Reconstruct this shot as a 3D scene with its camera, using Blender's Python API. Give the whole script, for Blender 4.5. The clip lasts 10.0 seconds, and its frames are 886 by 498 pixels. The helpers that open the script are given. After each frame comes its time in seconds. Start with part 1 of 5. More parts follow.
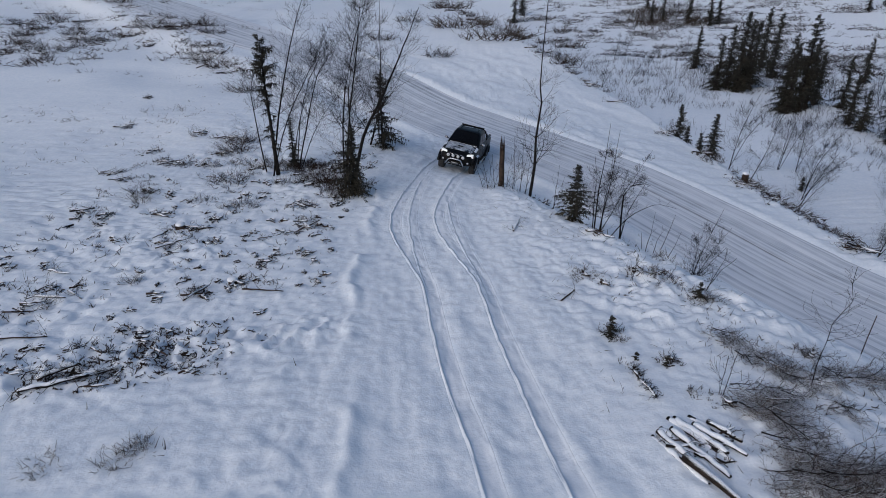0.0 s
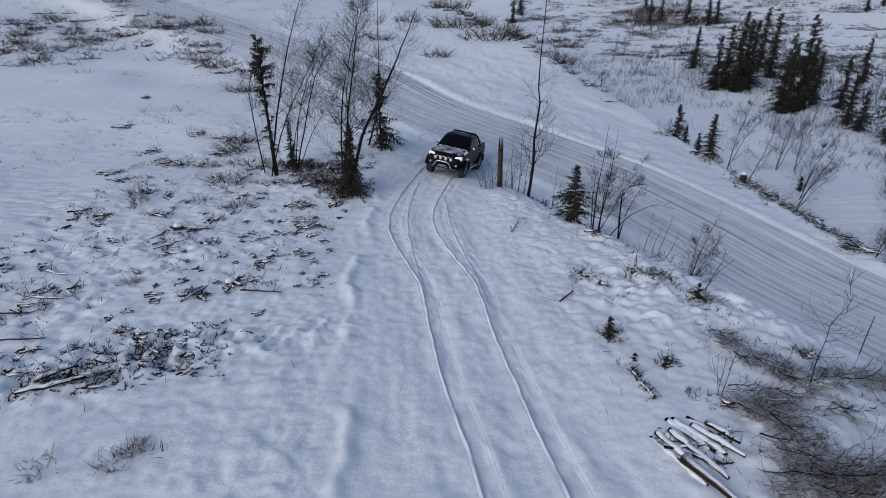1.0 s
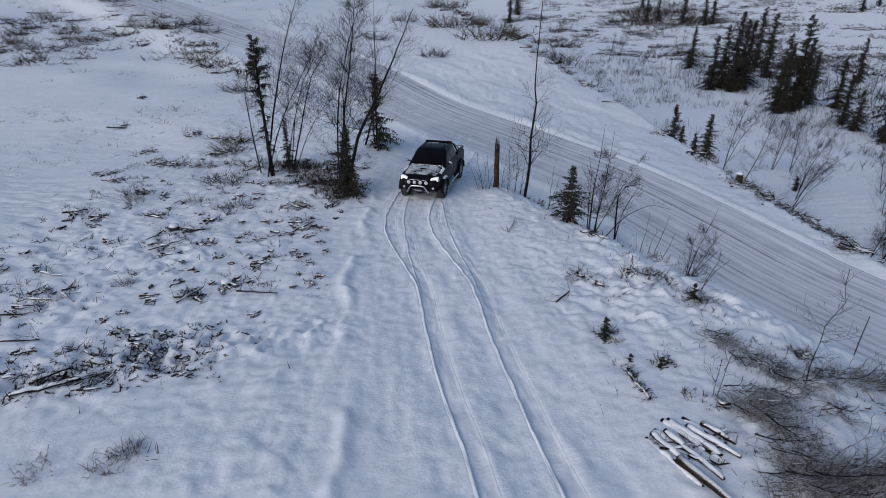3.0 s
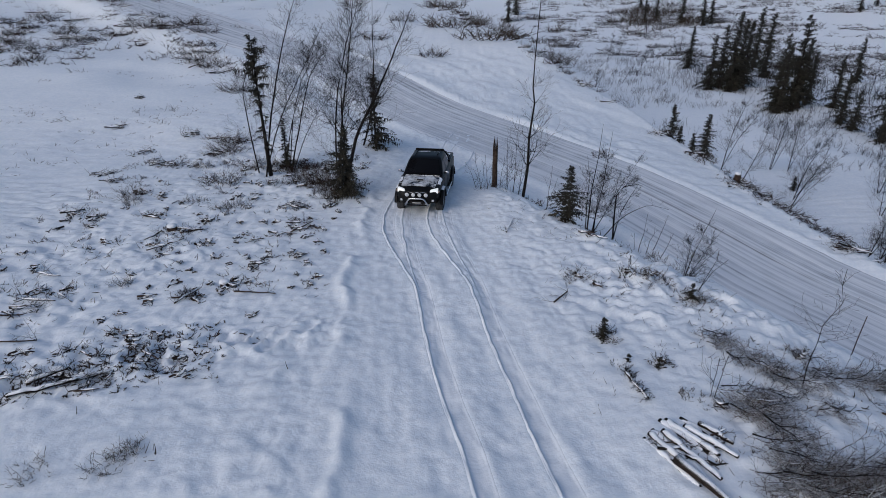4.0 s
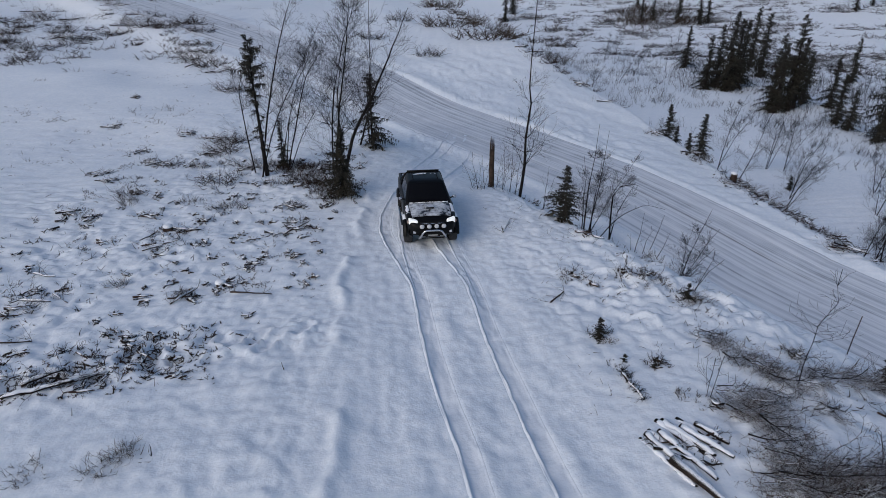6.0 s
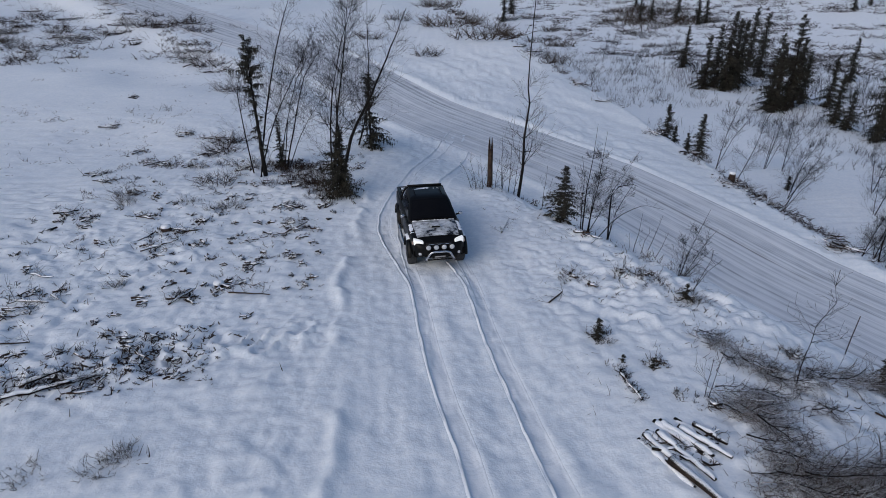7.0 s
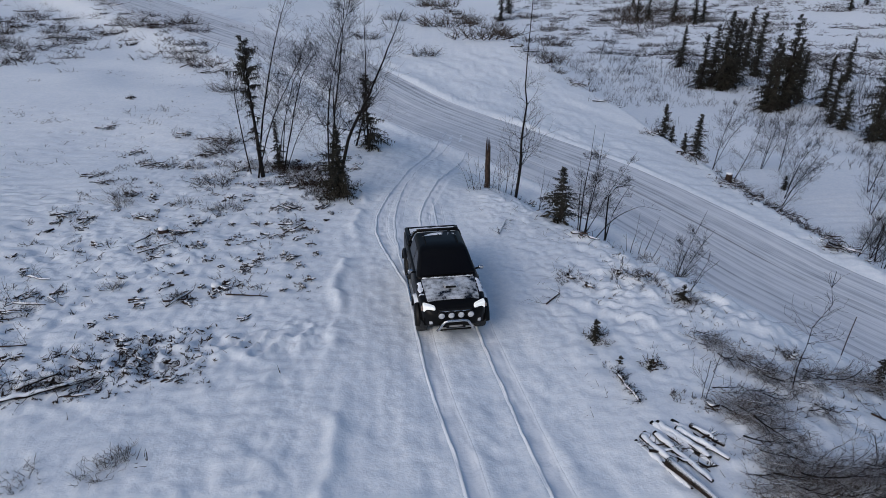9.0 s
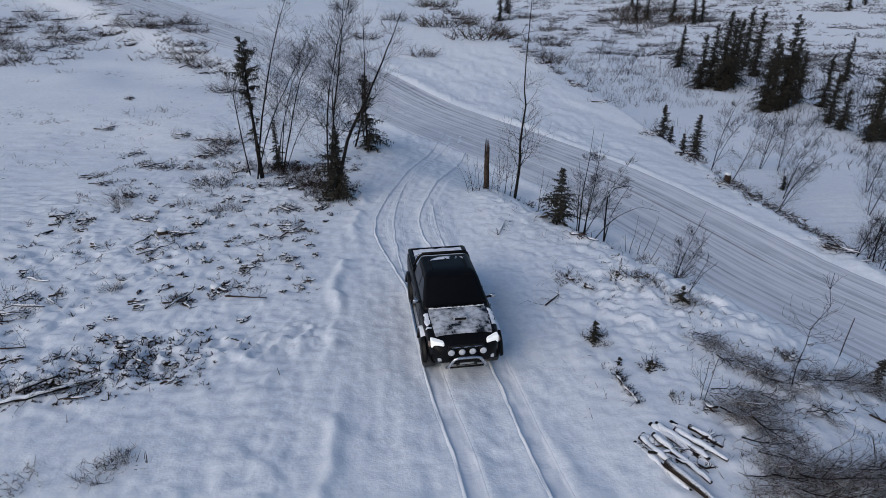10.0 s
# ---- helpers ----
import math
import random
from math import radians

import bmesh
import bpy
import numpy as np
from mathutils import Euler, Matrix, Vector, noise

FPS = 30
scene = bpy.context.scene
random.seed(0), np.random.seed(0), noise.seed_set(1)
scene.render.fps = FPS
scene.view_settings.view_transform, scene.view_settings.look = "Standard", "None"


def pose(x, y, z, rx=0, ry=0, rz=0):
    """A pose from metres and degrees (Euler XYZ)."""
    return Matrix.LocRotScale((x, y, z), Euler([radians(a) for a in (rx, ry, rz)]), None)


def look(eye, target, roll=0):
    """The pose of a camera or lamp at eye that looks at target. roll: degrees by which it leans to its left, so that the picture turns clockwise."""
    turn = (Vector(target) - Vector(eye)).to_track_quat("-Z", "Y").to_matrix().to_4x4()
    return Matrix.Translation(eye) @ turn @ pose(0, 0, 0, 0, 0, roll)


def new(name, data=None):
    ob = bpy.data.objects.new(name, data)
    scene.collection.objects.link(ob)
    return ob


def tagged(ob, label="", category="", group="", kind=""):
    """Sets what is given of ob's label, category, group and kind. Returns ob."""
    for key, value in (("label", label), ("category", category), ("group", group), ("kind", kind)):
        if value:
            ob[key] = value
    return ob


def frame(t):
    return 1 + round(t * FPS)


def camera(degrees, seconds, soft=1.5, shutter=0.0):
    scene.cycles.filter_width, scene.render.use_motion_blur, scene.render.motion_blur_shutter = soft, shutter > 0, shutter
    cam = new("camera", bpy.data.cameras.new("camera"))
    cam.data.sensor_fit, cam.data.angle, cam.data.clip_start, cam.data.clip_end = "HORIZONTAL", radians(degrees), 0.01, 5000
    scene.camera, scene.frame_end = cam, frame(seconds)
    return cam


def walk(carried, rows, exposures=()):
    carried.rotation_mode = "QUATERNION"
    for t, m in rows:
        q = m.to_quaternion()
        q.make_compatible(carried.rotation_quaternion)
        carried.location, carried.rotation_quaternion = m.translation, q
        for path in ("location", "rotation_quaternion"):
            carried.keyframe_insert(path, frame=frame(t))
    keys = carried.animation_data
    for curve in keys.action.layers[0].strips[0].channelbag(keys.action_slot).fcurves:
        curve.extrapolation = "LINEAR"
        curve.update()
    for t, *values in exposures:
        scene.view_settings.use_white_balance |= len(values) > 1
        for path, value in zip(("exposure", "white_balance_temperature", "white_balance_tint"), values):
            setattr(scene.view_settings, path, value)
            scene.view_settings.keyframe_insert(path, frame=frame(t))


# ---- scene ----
cam = camera(73.7, 10.0, soft=0.65)
PATH = [(0.0, pose(-0.066, -0.057, 8.529, 65.602, 0.123, 0.594)), (1.25, pose(-0.051, -0.025, 8.557, 65.571, 0.104, 0.427)),
        (2.5, pose(-0.032, -0.012, 8.576, 65.546, 0.068, 0.262)), (3.75, pose(-0.013, -0.005, 8.590, 65.519, 0.025, 0.097)),
        (5.0, pose(0.004, 0.004, 8.603, 65.486, -0.015, -0.068)), (6.25, pose(0.017, 0.018, 8.618, 65.447, -0.045, -0.233)),
        (7.5, pose(0.024, 0.035, 8.643, 65.406, -0.061, -0.394)), (8.75, pose(0.026, 0.044, 8.683, 65.370, -0.058, -0.544)),
        (10.0, pose(0.024, 0.042, 8.747, 65.352, -0.036, -0.676))]
walk(cam, PATH, [(0.0, -0.03, 5950, 8), (10.0, -0.05, 5950, 8)])

# ---- light: a dull winter afternoon under thin cloud
world = bpy.data.worlds.new("winter_sky")
scene.world = world
world.use_nodes = True
wn, wl = world.node_tree.nodes, world.node_tree.links
sky = wn.new("ShaderNodeTexSky")
sky.sky_type = "NISHITA"
sky.sun_disc = False
sky.sun_elevation, sky.sun_rotation = radians(30), radians(222)
sky.dust_density, sky.ozone_density = 3.0, 2.0
wl.new(sky.outputs[0], wn["Background"].inputs[0])
wn["Background"].inputs[1].default_value = 0.115
sun = new("sun", bpy.data.lights.new("sun", "SUN"))
sun.data.energy, sun.data.angle, sun.data.color = 0.55, radians(45), (1.0, 0.87, 0.83)
sun.matrix_world = look((-23, -26, 20), (0, 0, 0))

# ---- terrain ----
ROAD = [(-53.0, 104.0, 6.6), (-21.6, 67.0, 3.2), (-9.8, 55.0, 1.8), (-1.9, 42.0, 0.5), (4.0, 35.3, -0.3), (8.4, 30.5, -1.0),
        (11.6, 26.1, -1.8), (14.2, 21.9, -2.5), (16.6, 19.0, -3.0)]
BERM = [(-2.3, 110.0, 5.0), (7.0, 66.7, 2.8), (10.9, 54.5, 1.0), (15.2, 39.6, -1.0), (16.4, 31.9, -1.7), (17.4, 27.5, -2.2), (18.7, 23.6, -2.7)]
HALF = 3.4


def smooth(a, b, v):
    k = np.clip((v - a) / (b - a), 0, 1)
    return k * k * (3 - 2 * k)


def half_at(y):
    """Half the width of the road, wider where it climbs away."""
    return HALF * (1 + 0.5 * smooth(48, 80, y))


def curve_through(points, step=1.5):
    """A smooth line through the points, as many points (Catmull-Rom)."""
    p = np.array(points, float)
    p = np.vstack([2 * p[0] - p[1], p, 2 * p[-1] - p[-2]])
    out = []
    for i in range(1, len(p) - 2):
        n = max(2, int(np.linalg.norm(p[i + 1, :2] - p[i, :2]) / step))
        for k in range(n):
            t = k / n
            out.append(0.5 * (2 * p[i] + (p[i + 1] - p[i - 1]) * t + (2 * p[i - 1] - 5 * p[i] + 4 * p[i + 1] - p[i + 2]) * t * t
                              + (3 * p[i] - p[i - 1] - 3 * p[i + 1] + p[i + 2]) * t ** 3))
    out.append(p[-2])
    return np.array(out)


ROAD_LINE, BERM_LINE = curve_through(ROAD, 3), curve_through(BERM, 5)


def beside(line, x, y):
    """Signed distance from a line (to its left seen along it: positive), the height on it and the way along it."""
    best = np.full(x.shape, 1e9)
    side, z, along = np.zeros(x.shape), np.zeros(x.shape), np.zeros(x.shape)
    run = 0.0
    for i in range(len(line) - 1):
        a, b = line[i], line[i + 1]
        v = b[:2] - a[:2]
        length = math.hypot(*v)
        t = ((x - a[0]) * v[0] + (y - a[1]) * v[1]) / length ** 2
        t = np.clip(t, -1e6 if i == 0 else 0, 1e6 if i == len(line) - 2 else 1)
        dx, dy = x - a[0] - t * v[0], y - a[1] - t * v[1]
        d = np.hypot(dx, dy)
        near = d < best
        best = np.where(near, d, best)
        side = np.where(near, np.sign(v[0] * dy - v[1] * dx) * d, side)
        z = np.where(near, a[2] + np.clip(t, -12, 12) * (b[2] - a[2]), z)
        along = np.where(near, run + t * length, along)
        run += length
    return side, z, along


def land(x, y):
    """The height of the ground, without its small relief."""
    x, y = np.asarray(x, float), np.asarray(y, float)
    d, zr, _ = beside(ROAD_LINE, x, y)
    e, zb, _ = beside(BERM_LINE, x, y)
    rise = np.clip(y - 32, 0, None)
    natural = 0.075 * rise * 220 / (220 + rise) + 0.02 * np.clip(-x - 12, 0, 60)
    natural = natural - 0.9 * smooth(8.2, 13, x) * smooth(18, 10, y)
    near = zr + (natural - zr) * smooth(5.1, 8.8, -d) - 0.12 * smooth(3.4, 4.2, -d) * smooth(6.2, 4.9, -d)
    f = np.clip(d - HALF, 0, None)
    f = f / (f + np.clip(-e, 0, None) + 0.01)
    mid = zr + (zb + 0.15 - zr) * (f * f * (3 - 2 * f))
    q = np.clip(y + x - 150, 0, None)
    valley = -5.5 + np.where(q < 150, 0.0008 * q * q, 18 + 0.24 * (q - 150)) * 300 / (300 + q)
    far = zb + 0.15 + (valley - zb - 0.15) * smooth(-0.8, 6.5, e)
    return np.where(d < 0, near, np.where(e < 0, mid, far))
# ---- end of terrain
LATTICES = {}
ALONG = (17, 18, 21, 23, 25, 26, 27, 31, 41, 42, 43)  # noises that run along a line


def lattice(seed):
    if seed not in LATTICES:
        LATTICES[seed] = np.random.RandomState(seed).rand(256, 256)
    return LATTICES[seed]


def lumps(x, y, size, seed):
    """Smooth value noise from -1 to 1 with features of about that size."""
    table = lattice(seed)
    turn = 0.0 if seed in ALONG else 0.4 + 0.77 * seed
    x, y = np.asarray(x), np.asarray(y)
    u = (x * math.cos(turn) - y * math.sin(turn)) / size + 2000.37
    v = (x * math.sin(turn) + y * math.cos(turn)) / size + 2000.71
    i, j = np.floor(u).astype(int), np.floor(v).astype(int)
    f, g = u - i, v - j
    f, g = f ** 3 * (f * (6 * f - 15) + 10), g ** 3 * (g * (6 * g - 15) + 10)
    a, b = table[i % 256, j % 256], table[(i + 1) % 256, j % 256]
    c, d = table[i % 256, (j + 1) % 256], table[(i + 1) % 256, (j + 1) % 256]
    return 2 * ((a * (1 - f) + b * f) * (1 - g) + (c * (1 - f) + d * f) * g) - 1


def domes(x, y, size, seed, share=0.6):
    """Rounded clods of uneven size strewn about, from 0 to 1."""
    a, b, c = lattice(seed), lattice(seed + 300), lattice(seed + 600)
    turn = 0.3 + 0.9 * seed
    u = (x * math.cos(turn) - y * math.sin(turn)) / size + 2000.3
    v = (x * math.sin(turn) + y * math.cos(turn)) / size + 2000.7
    i, j = np.floor(u).astype(int), np.floor(v).astype(int)
    best = np.zeros(x.shape)
    for di in (-1, 0, 1):
        for dj in (-1, 0, 1):
            p, q = (i + di) % 256, (j + dj) % 256
            r = (0.3 + 0.5 * c[p, q]) * (a[q, p] < share)
            d2 = (u - i - di - a[p, q]) ** 2 + (v - j - dj - b[p, q]) ** 2
            best = np.maximum(best, np.clip(r * r - d2, 0, None))
    return np.sqrt(best)


LEFT_RUT = [(1.2, 37.5), (0.5, 35.1), (-0.6, 30.8), (-1.65, 26.1), (-2.1, 23.0), (-2.1, 21.0), (-1.75, 19.4), (-0.95, 17.0), (-0.63, 15.9), (-0.23, 13.05), (0.2, 10.74),
            (0.58, 9.14), (0.82, 7.85), (1.5, 4.5)]
RIGHT_RUT = [(2.8, 35.6), (2.06, 33.4), (1.05, 29.8), (0.1, 25.7), (-0.4, 22.8), (-0.4, 21.2), (0.02, 19.3), (0.86, 16.8), (1.12, 15.5), (1.45, 13.06), (1.83, 10.95), (2.08, 9.5),
             (2.4, 7.86), (3.1, 4.5)]
SECOND_RUT = [(1.3, 35.4), (0.97, 34.25), (-0.33, 30.4), (-1.25, 26.1), (-1.5, 22.5), (-1.38, 20.5), (-1.15, 18.8), (-0.78, 16.8), (-0.45, 15.0)]
THIRD_RUT = [(-0.05, 24.5), (0.1, 22.5), (0.22, 20.9), (0.55, 19.0), (0.98, 17.0), (1.38, 14.6)]
RIDGE = [(-3.3, 25.5), (-3.2, 23.54), (-3.16, 19.93), (-3.16, 17.57), (-2.83, 14.96), (-2.8, 13.17), (-2.28, 10.46), (-2.1, 8.63), (-1.9, 6.0)]
SPUR = [(-4.6, 10.6), (-4.09, 11.05), (-3.61, 11.81), (-2.9, 12.4)]
HEAP = [(-13.0, 10.6), (-11.8, 11.0), (-9.5, 11.4), (-7.5, 12.2), (-6.2, 12.6)]
LANE = [(1.3, 38.0), (0.6, 31.0), (-0.6, 26.5), (-1.3, 22.5), (-0.7, 18.5), (0.0, 14.5), (0.4, 11.0), (1.0, 8.0), (1.8, 4.0)]


def off(points, x, y):
    """Signed distance from a short line, how far from its ends, and the way along it; far from it only a large distance."""
    line = curve_through([(a, b, 0.0) for a, b in points], 1.0)
    close = (x > line[:, 0].min() - 6) & (x < line[:, 0].max() + 6) & (y > line[:, 1].min() - 6) & (y < line[:, 1].max() + 6)
    d, s = np.full(x.shape, 50.0), np.zeros(x.shape)
    d[close], _, s[close] = beside(line, x[close], y[close])
    length = np.sum(np.linalg.norm(np.diff(line[:, :2], axis=0), axis=1))
    return d, smooth(0, 0.6, s) * smooth(length, length - 0.6, s), s


def rut(points, x, y, deep, half):
    """A shallow wheel rut with a low shoulder."""
    d, ends, s = off(points, x, y)
    a = np.abs(d)
    cut = -deep * (1 - smooth(half - 0.03, half + 0.07, a))
    rim = np.exp(-((a - half - 0.1) / 0.06) ** 2) * deep * (0.5 + 0.5 * lumps(s, d * 0 + half, 0.4, 31)) * np.where(d > 0, 0.25, 0.7)
    return (cut + rim) * ends


def relief(x, y):
    """Small forms of the snow: drifts, hummocks over slash, the beaten lane, ruts and ridges."""
    d, _, along = beside(ROAD_LINE, x, y)
    e, _, _ = beside(BERM_LINE, x, y)
    lane, _, run = off(LANE, x, y)
    calm = 1 - np.where(lane > 0, smooth(2.0, 3.8, lane), smooth(1.8, 4.6, -lane))
    calm = calm * smooth(40, 36, y)
    wide = half_at(y)
    on_road = smooth(wide + 0.9, wide - 0.1, np.abs(d))
    plain = smooth(wide, wide + 1.5, d) * smooth(0.5, -3, e)
    rough = (1 - calm) * (1 - on_road) * (1 - 0.75 * plain)
    patch = 0.6 + 0.55 * smooth(-0.25, 0.35, lumps(x, y, 3.1, 5))
    near = smooth(60, 25, y)
    wx, wy = x + 0.12 * lumps(x, y, 0.5, 33), y + 0.12 * lumps(x, y, 0.5, 34)
    pits = domes(wx, wy, 0.42, 61, 0.3) * 0.12 + domes(wx, wy, 0.21, 62, 0.35) * 0.06
    crumbs = lumps(wx, wy, 0.34, 14) * 0.018 + lumps(wx, wy, 0.17, 63) * 0.012
    clods = domes(wx, wy, 0.75, 7) * 0.05 + domes(wx, wy, 0.4, 8, 0.5) * 0.06 + domes(wx, wy, 0.22, 13, 0.5) * 0.06 + lumps(x, y, 0.9, 10) * 0.02 + lumps(x, y, 1.7, 9) * 0.035 - 0.8 * pits + crumbs
    big = lumps(x, y, 4.5, 11) * 0.16 + lumps(x, y, 9.5, 12) * 0.2
    heap, _, _ = off(HEAP, x, y)
    heap = np.exp(-(heap / 0.75) ** 2)
    rough = rough * np.where(d < 0, smooth(5.4, 7.0, -d), 1.0)
    bank = 1 + 0.45 * smooth(3.4, 4.8, x) * smooth(21, 17, y) * (d < 0)
    clods = clods * bank
    z = rough * heap * ((0.5 - np.abs(lumps(x, y, 0.4, 51))) * 0.3 + (0.5 - np.abs(lumps(x, y, 0.2, 52))) * 0.12)
    z = z + rough * (patch * clods * (0.45 + 0.55 * near) * (0.55 + 0.45 * smooth(10, 15, y)) * (1 - 0.6 * smooth(-13, -17, x) * smooth(24, 28, y)) + big * (0.4 + 0.6 * smooth(18, 40, y)))
    z = z + (1 - on_road) * smooth(60, 90, y) * lumps(x, y, 6.0, 15) * 0.35
    z = z + plain * (lumps(along / 3, d, 0.9, 21) * 0.045 + lumps(x, y, 0.8, 22) * 0.035 + lumps(x, y, 2.6, 24) * 0.08 + lumps(x, y, 0.4, 28) * 0.03)
    z = z + calm * (lumps(run / 4, lane, 0.33, 17) * 0.028 + lumps(run / 6, lane, 0.8, 18) * 0.05 + lumps(x, y, 0.5, 19) * 0.016 + lumps(x, y, 0.25, 20) * 0.010 + lumps(run / 2, lane, 0.16, 17) * 0.007 - domes(wx, wy, 0.3, 65, 0.2) * 0.03)
    edge = np.exp(-((np.abs(d) - wide - 0.3) / 0.3) ** 2) * 0.05 * (0.7 + 0.5 * lumps(along, d, 1.3, 23))
    away = smooth(2.2, 4.2, np.abs(lane))
    z = z + edge * away + 0.07 * smooth(wide - 0.05, wide + 0.3, d) * smooth(-0.5, -2.5, e)
    z = z + rut(LEFT_RUT, x, y, 0.03, 0.18) + rut(RIGHT_RUT, x, y, 0.03, 0.18) + rut(SECOND_RUT, x, y, 0.02, 0.13) + rut(THIRD_RUT, x, y, 0.02, 0.13)
    for line, high, girth in ((RIDGE, 0.12, 0.2), (SPUR, 0.07, 0.25)):
        a, ends, s = off(line, x, y)
        z = z + ends * high * np.exp(-((a + 0.22 * lumps(s, s * 0, 1.4, 25) + 0.1 * lumps(s, s * 0, 0.4, 27)) / girth) ** 2) * np.clip(0.55 + 0.9 * lumps(s, a, 0.8, 26), 0, 1.4)
    return z - 0.06 * smooth(wide + 0.1, wide - 0.25, np.abs(d))


def spaced(stops):
    out = [stops[0][0]]
    for (a, _), (b, step) in zip(stops, stops[1:]):
        n = max(1, round((b - a) / step))
        out += [a + (b - a) * (k + 1) / n for k in range(n)]
    return np.array(out)


GX = spaced([(-600, 0), (-150, 45), (-60, 5), (-30, 0.9), (-14, 0.25), (-3.6, 0.085), (3.6, 0.055), (12, 0.085), (20, 0.2), (45, 0.8), (140, 4), (600, 40)])
GY = spaced([(-300, 0), (-30, 30), (5, 2.5), (7, 0.3), (26, 0.075), (40, 0.13), (60, 0.35), (130, 1.8), (220, 5), (700, 30)])
GRID_X, GRID_Y = np.meshgrid(GX, GY)
GRID_Z = land(GRID_X, GRID_Y) + relief(GRID_X, GRID_Y)


def ground_many(x, y):
    """The height of the snow at many places."""
    i, j = np.clip(np.searchsorted(GX, x) - 1, 0, len(GX) - 2), np.clip(np.searchsorted(GY, y) - 1, 0, len(GY) - 2)
    u, v = (x - GX[i]) / (GX[i + 1] - GX[i]), (y - GY[j]) / (GY[j + 1] - GY[j])
    return GRID_Z[j, i] * (1 - u) * (1 - v) + GRID_Z[j, i + 1] * u * (1 - v) + GRID_Z[j + 1, i] * (1 - u) * v + GRID_Z[j + 1, i + 1] * u * v


def ground_at(x, y):
    return float(ground_many(np.array(x, float), np.array(y, float)))


# ---- materials
def material(name, dark, light, scale, rough=0.8, bump=0.2, fine=8.0, metal=0.0, emit=0.0, dist=0.02, object_random=0.0, snow=0.0):
    """A node material: two colours mixed by noise at two scales, relief from the finer noise, and where asked snow lying on upward faces."""
    m = bpy.data.materials.new(name)
    m.use_nodes = True
    n, l = m.node_tree.nodes, m.node_tree.links
    b = n["Principled BSDF"]
    co = n.new("ShaderNodeTexCoord")
    big, small = n.new("ShaderNodeTexNoise"), n.new("ShaderNodeTexNoise")
    big.inputs["Scale"].default_value, small.inputs["Scale"].default_value = scale, scale * fine
    big.inputs["Detail"].default_value, small.inputs["Detail"].default_value = 4, 6
    for t in (big, small):
        l.new(co.outputs["Object"], t.inputs["Vector"])
    add = n.new("ShaderNodeMath")
    add.operation = "MULTIPLY_ADD"
    l.new(small.outputs["Fac"], add.inputs[0])
    add.inputs[1].default_value = 0.5
    l.new(big.outputs["Fac"], add.inputs[2])
    ramp = n.new("ShaderNodeValToRGB")
    ramp.color_ramp.elements[0].position, ramp.color_ramp.elements[1].position = 0.5, 1.0
    ramp.color_ramp.elements[0].color, ramp.color_ramp.elements[1].color = (*dark, 1), (*light, 1)
    l.new(add.outputs[0], ramp.inputs[0])
    color = ramp.outputs[0]
    if snow:
        geo, sep, lie = n.new("ShaderNodeNewGeometry"), n.new("ShaderNodeSeparateXYZ"), n.new("ShaderNodeMath")
        l.new(geo.outputs["Normal"], sep.inputs[0])
        lie.operation = "MULTIPLY_ADD"
        l.new(sep.outputs[2], lie.inputs[0])
        lie.inputs[1].default_value = 0.6
        l.new(small.outputs["Fac"], lie.inputs[2])
        cut = n.new("ShaderNodeValToRGB")
        cut.color_ramp.elements[0].position, cut.color_ramp.elements[1].position = 1.12 - snow, 1.2 - snow
        l.new(lie.outputs[0], cut.inputs[0])
        mix = n.new("ShaderNodeMix")
        mix.data_type = "RGBA"
        l.new(cut.outputs[0], mix.inputs[0])
        l.new(color, mix.inputs[6])
        mix.inputs[7].default_value = (0.78, 0.8, 0.83, 1)
        color = mix.outputs[2]
    l.new(color, b.inputs["Base Color"])
    b.inputs["Roughness"].default_value, b.inputs["Metallic"].default_value = rough, metal
    if bump:
        bu = n.new("ShaderNodeBump")
        bu.inputs["Strength"].default_value, bu.inputs["Distance"].default_value = bump, dist
        l.new(add.outputs[0], bu.inputs["Height"])
        l.new(bu.outputs[0], b.inputs["Normal"])
    if emit:
        b.inputs["Emission Color"].default_value, b.inputs["Emission Strength"].default_value = (1.0, 0.97, 0.9, 1), emit
    return m


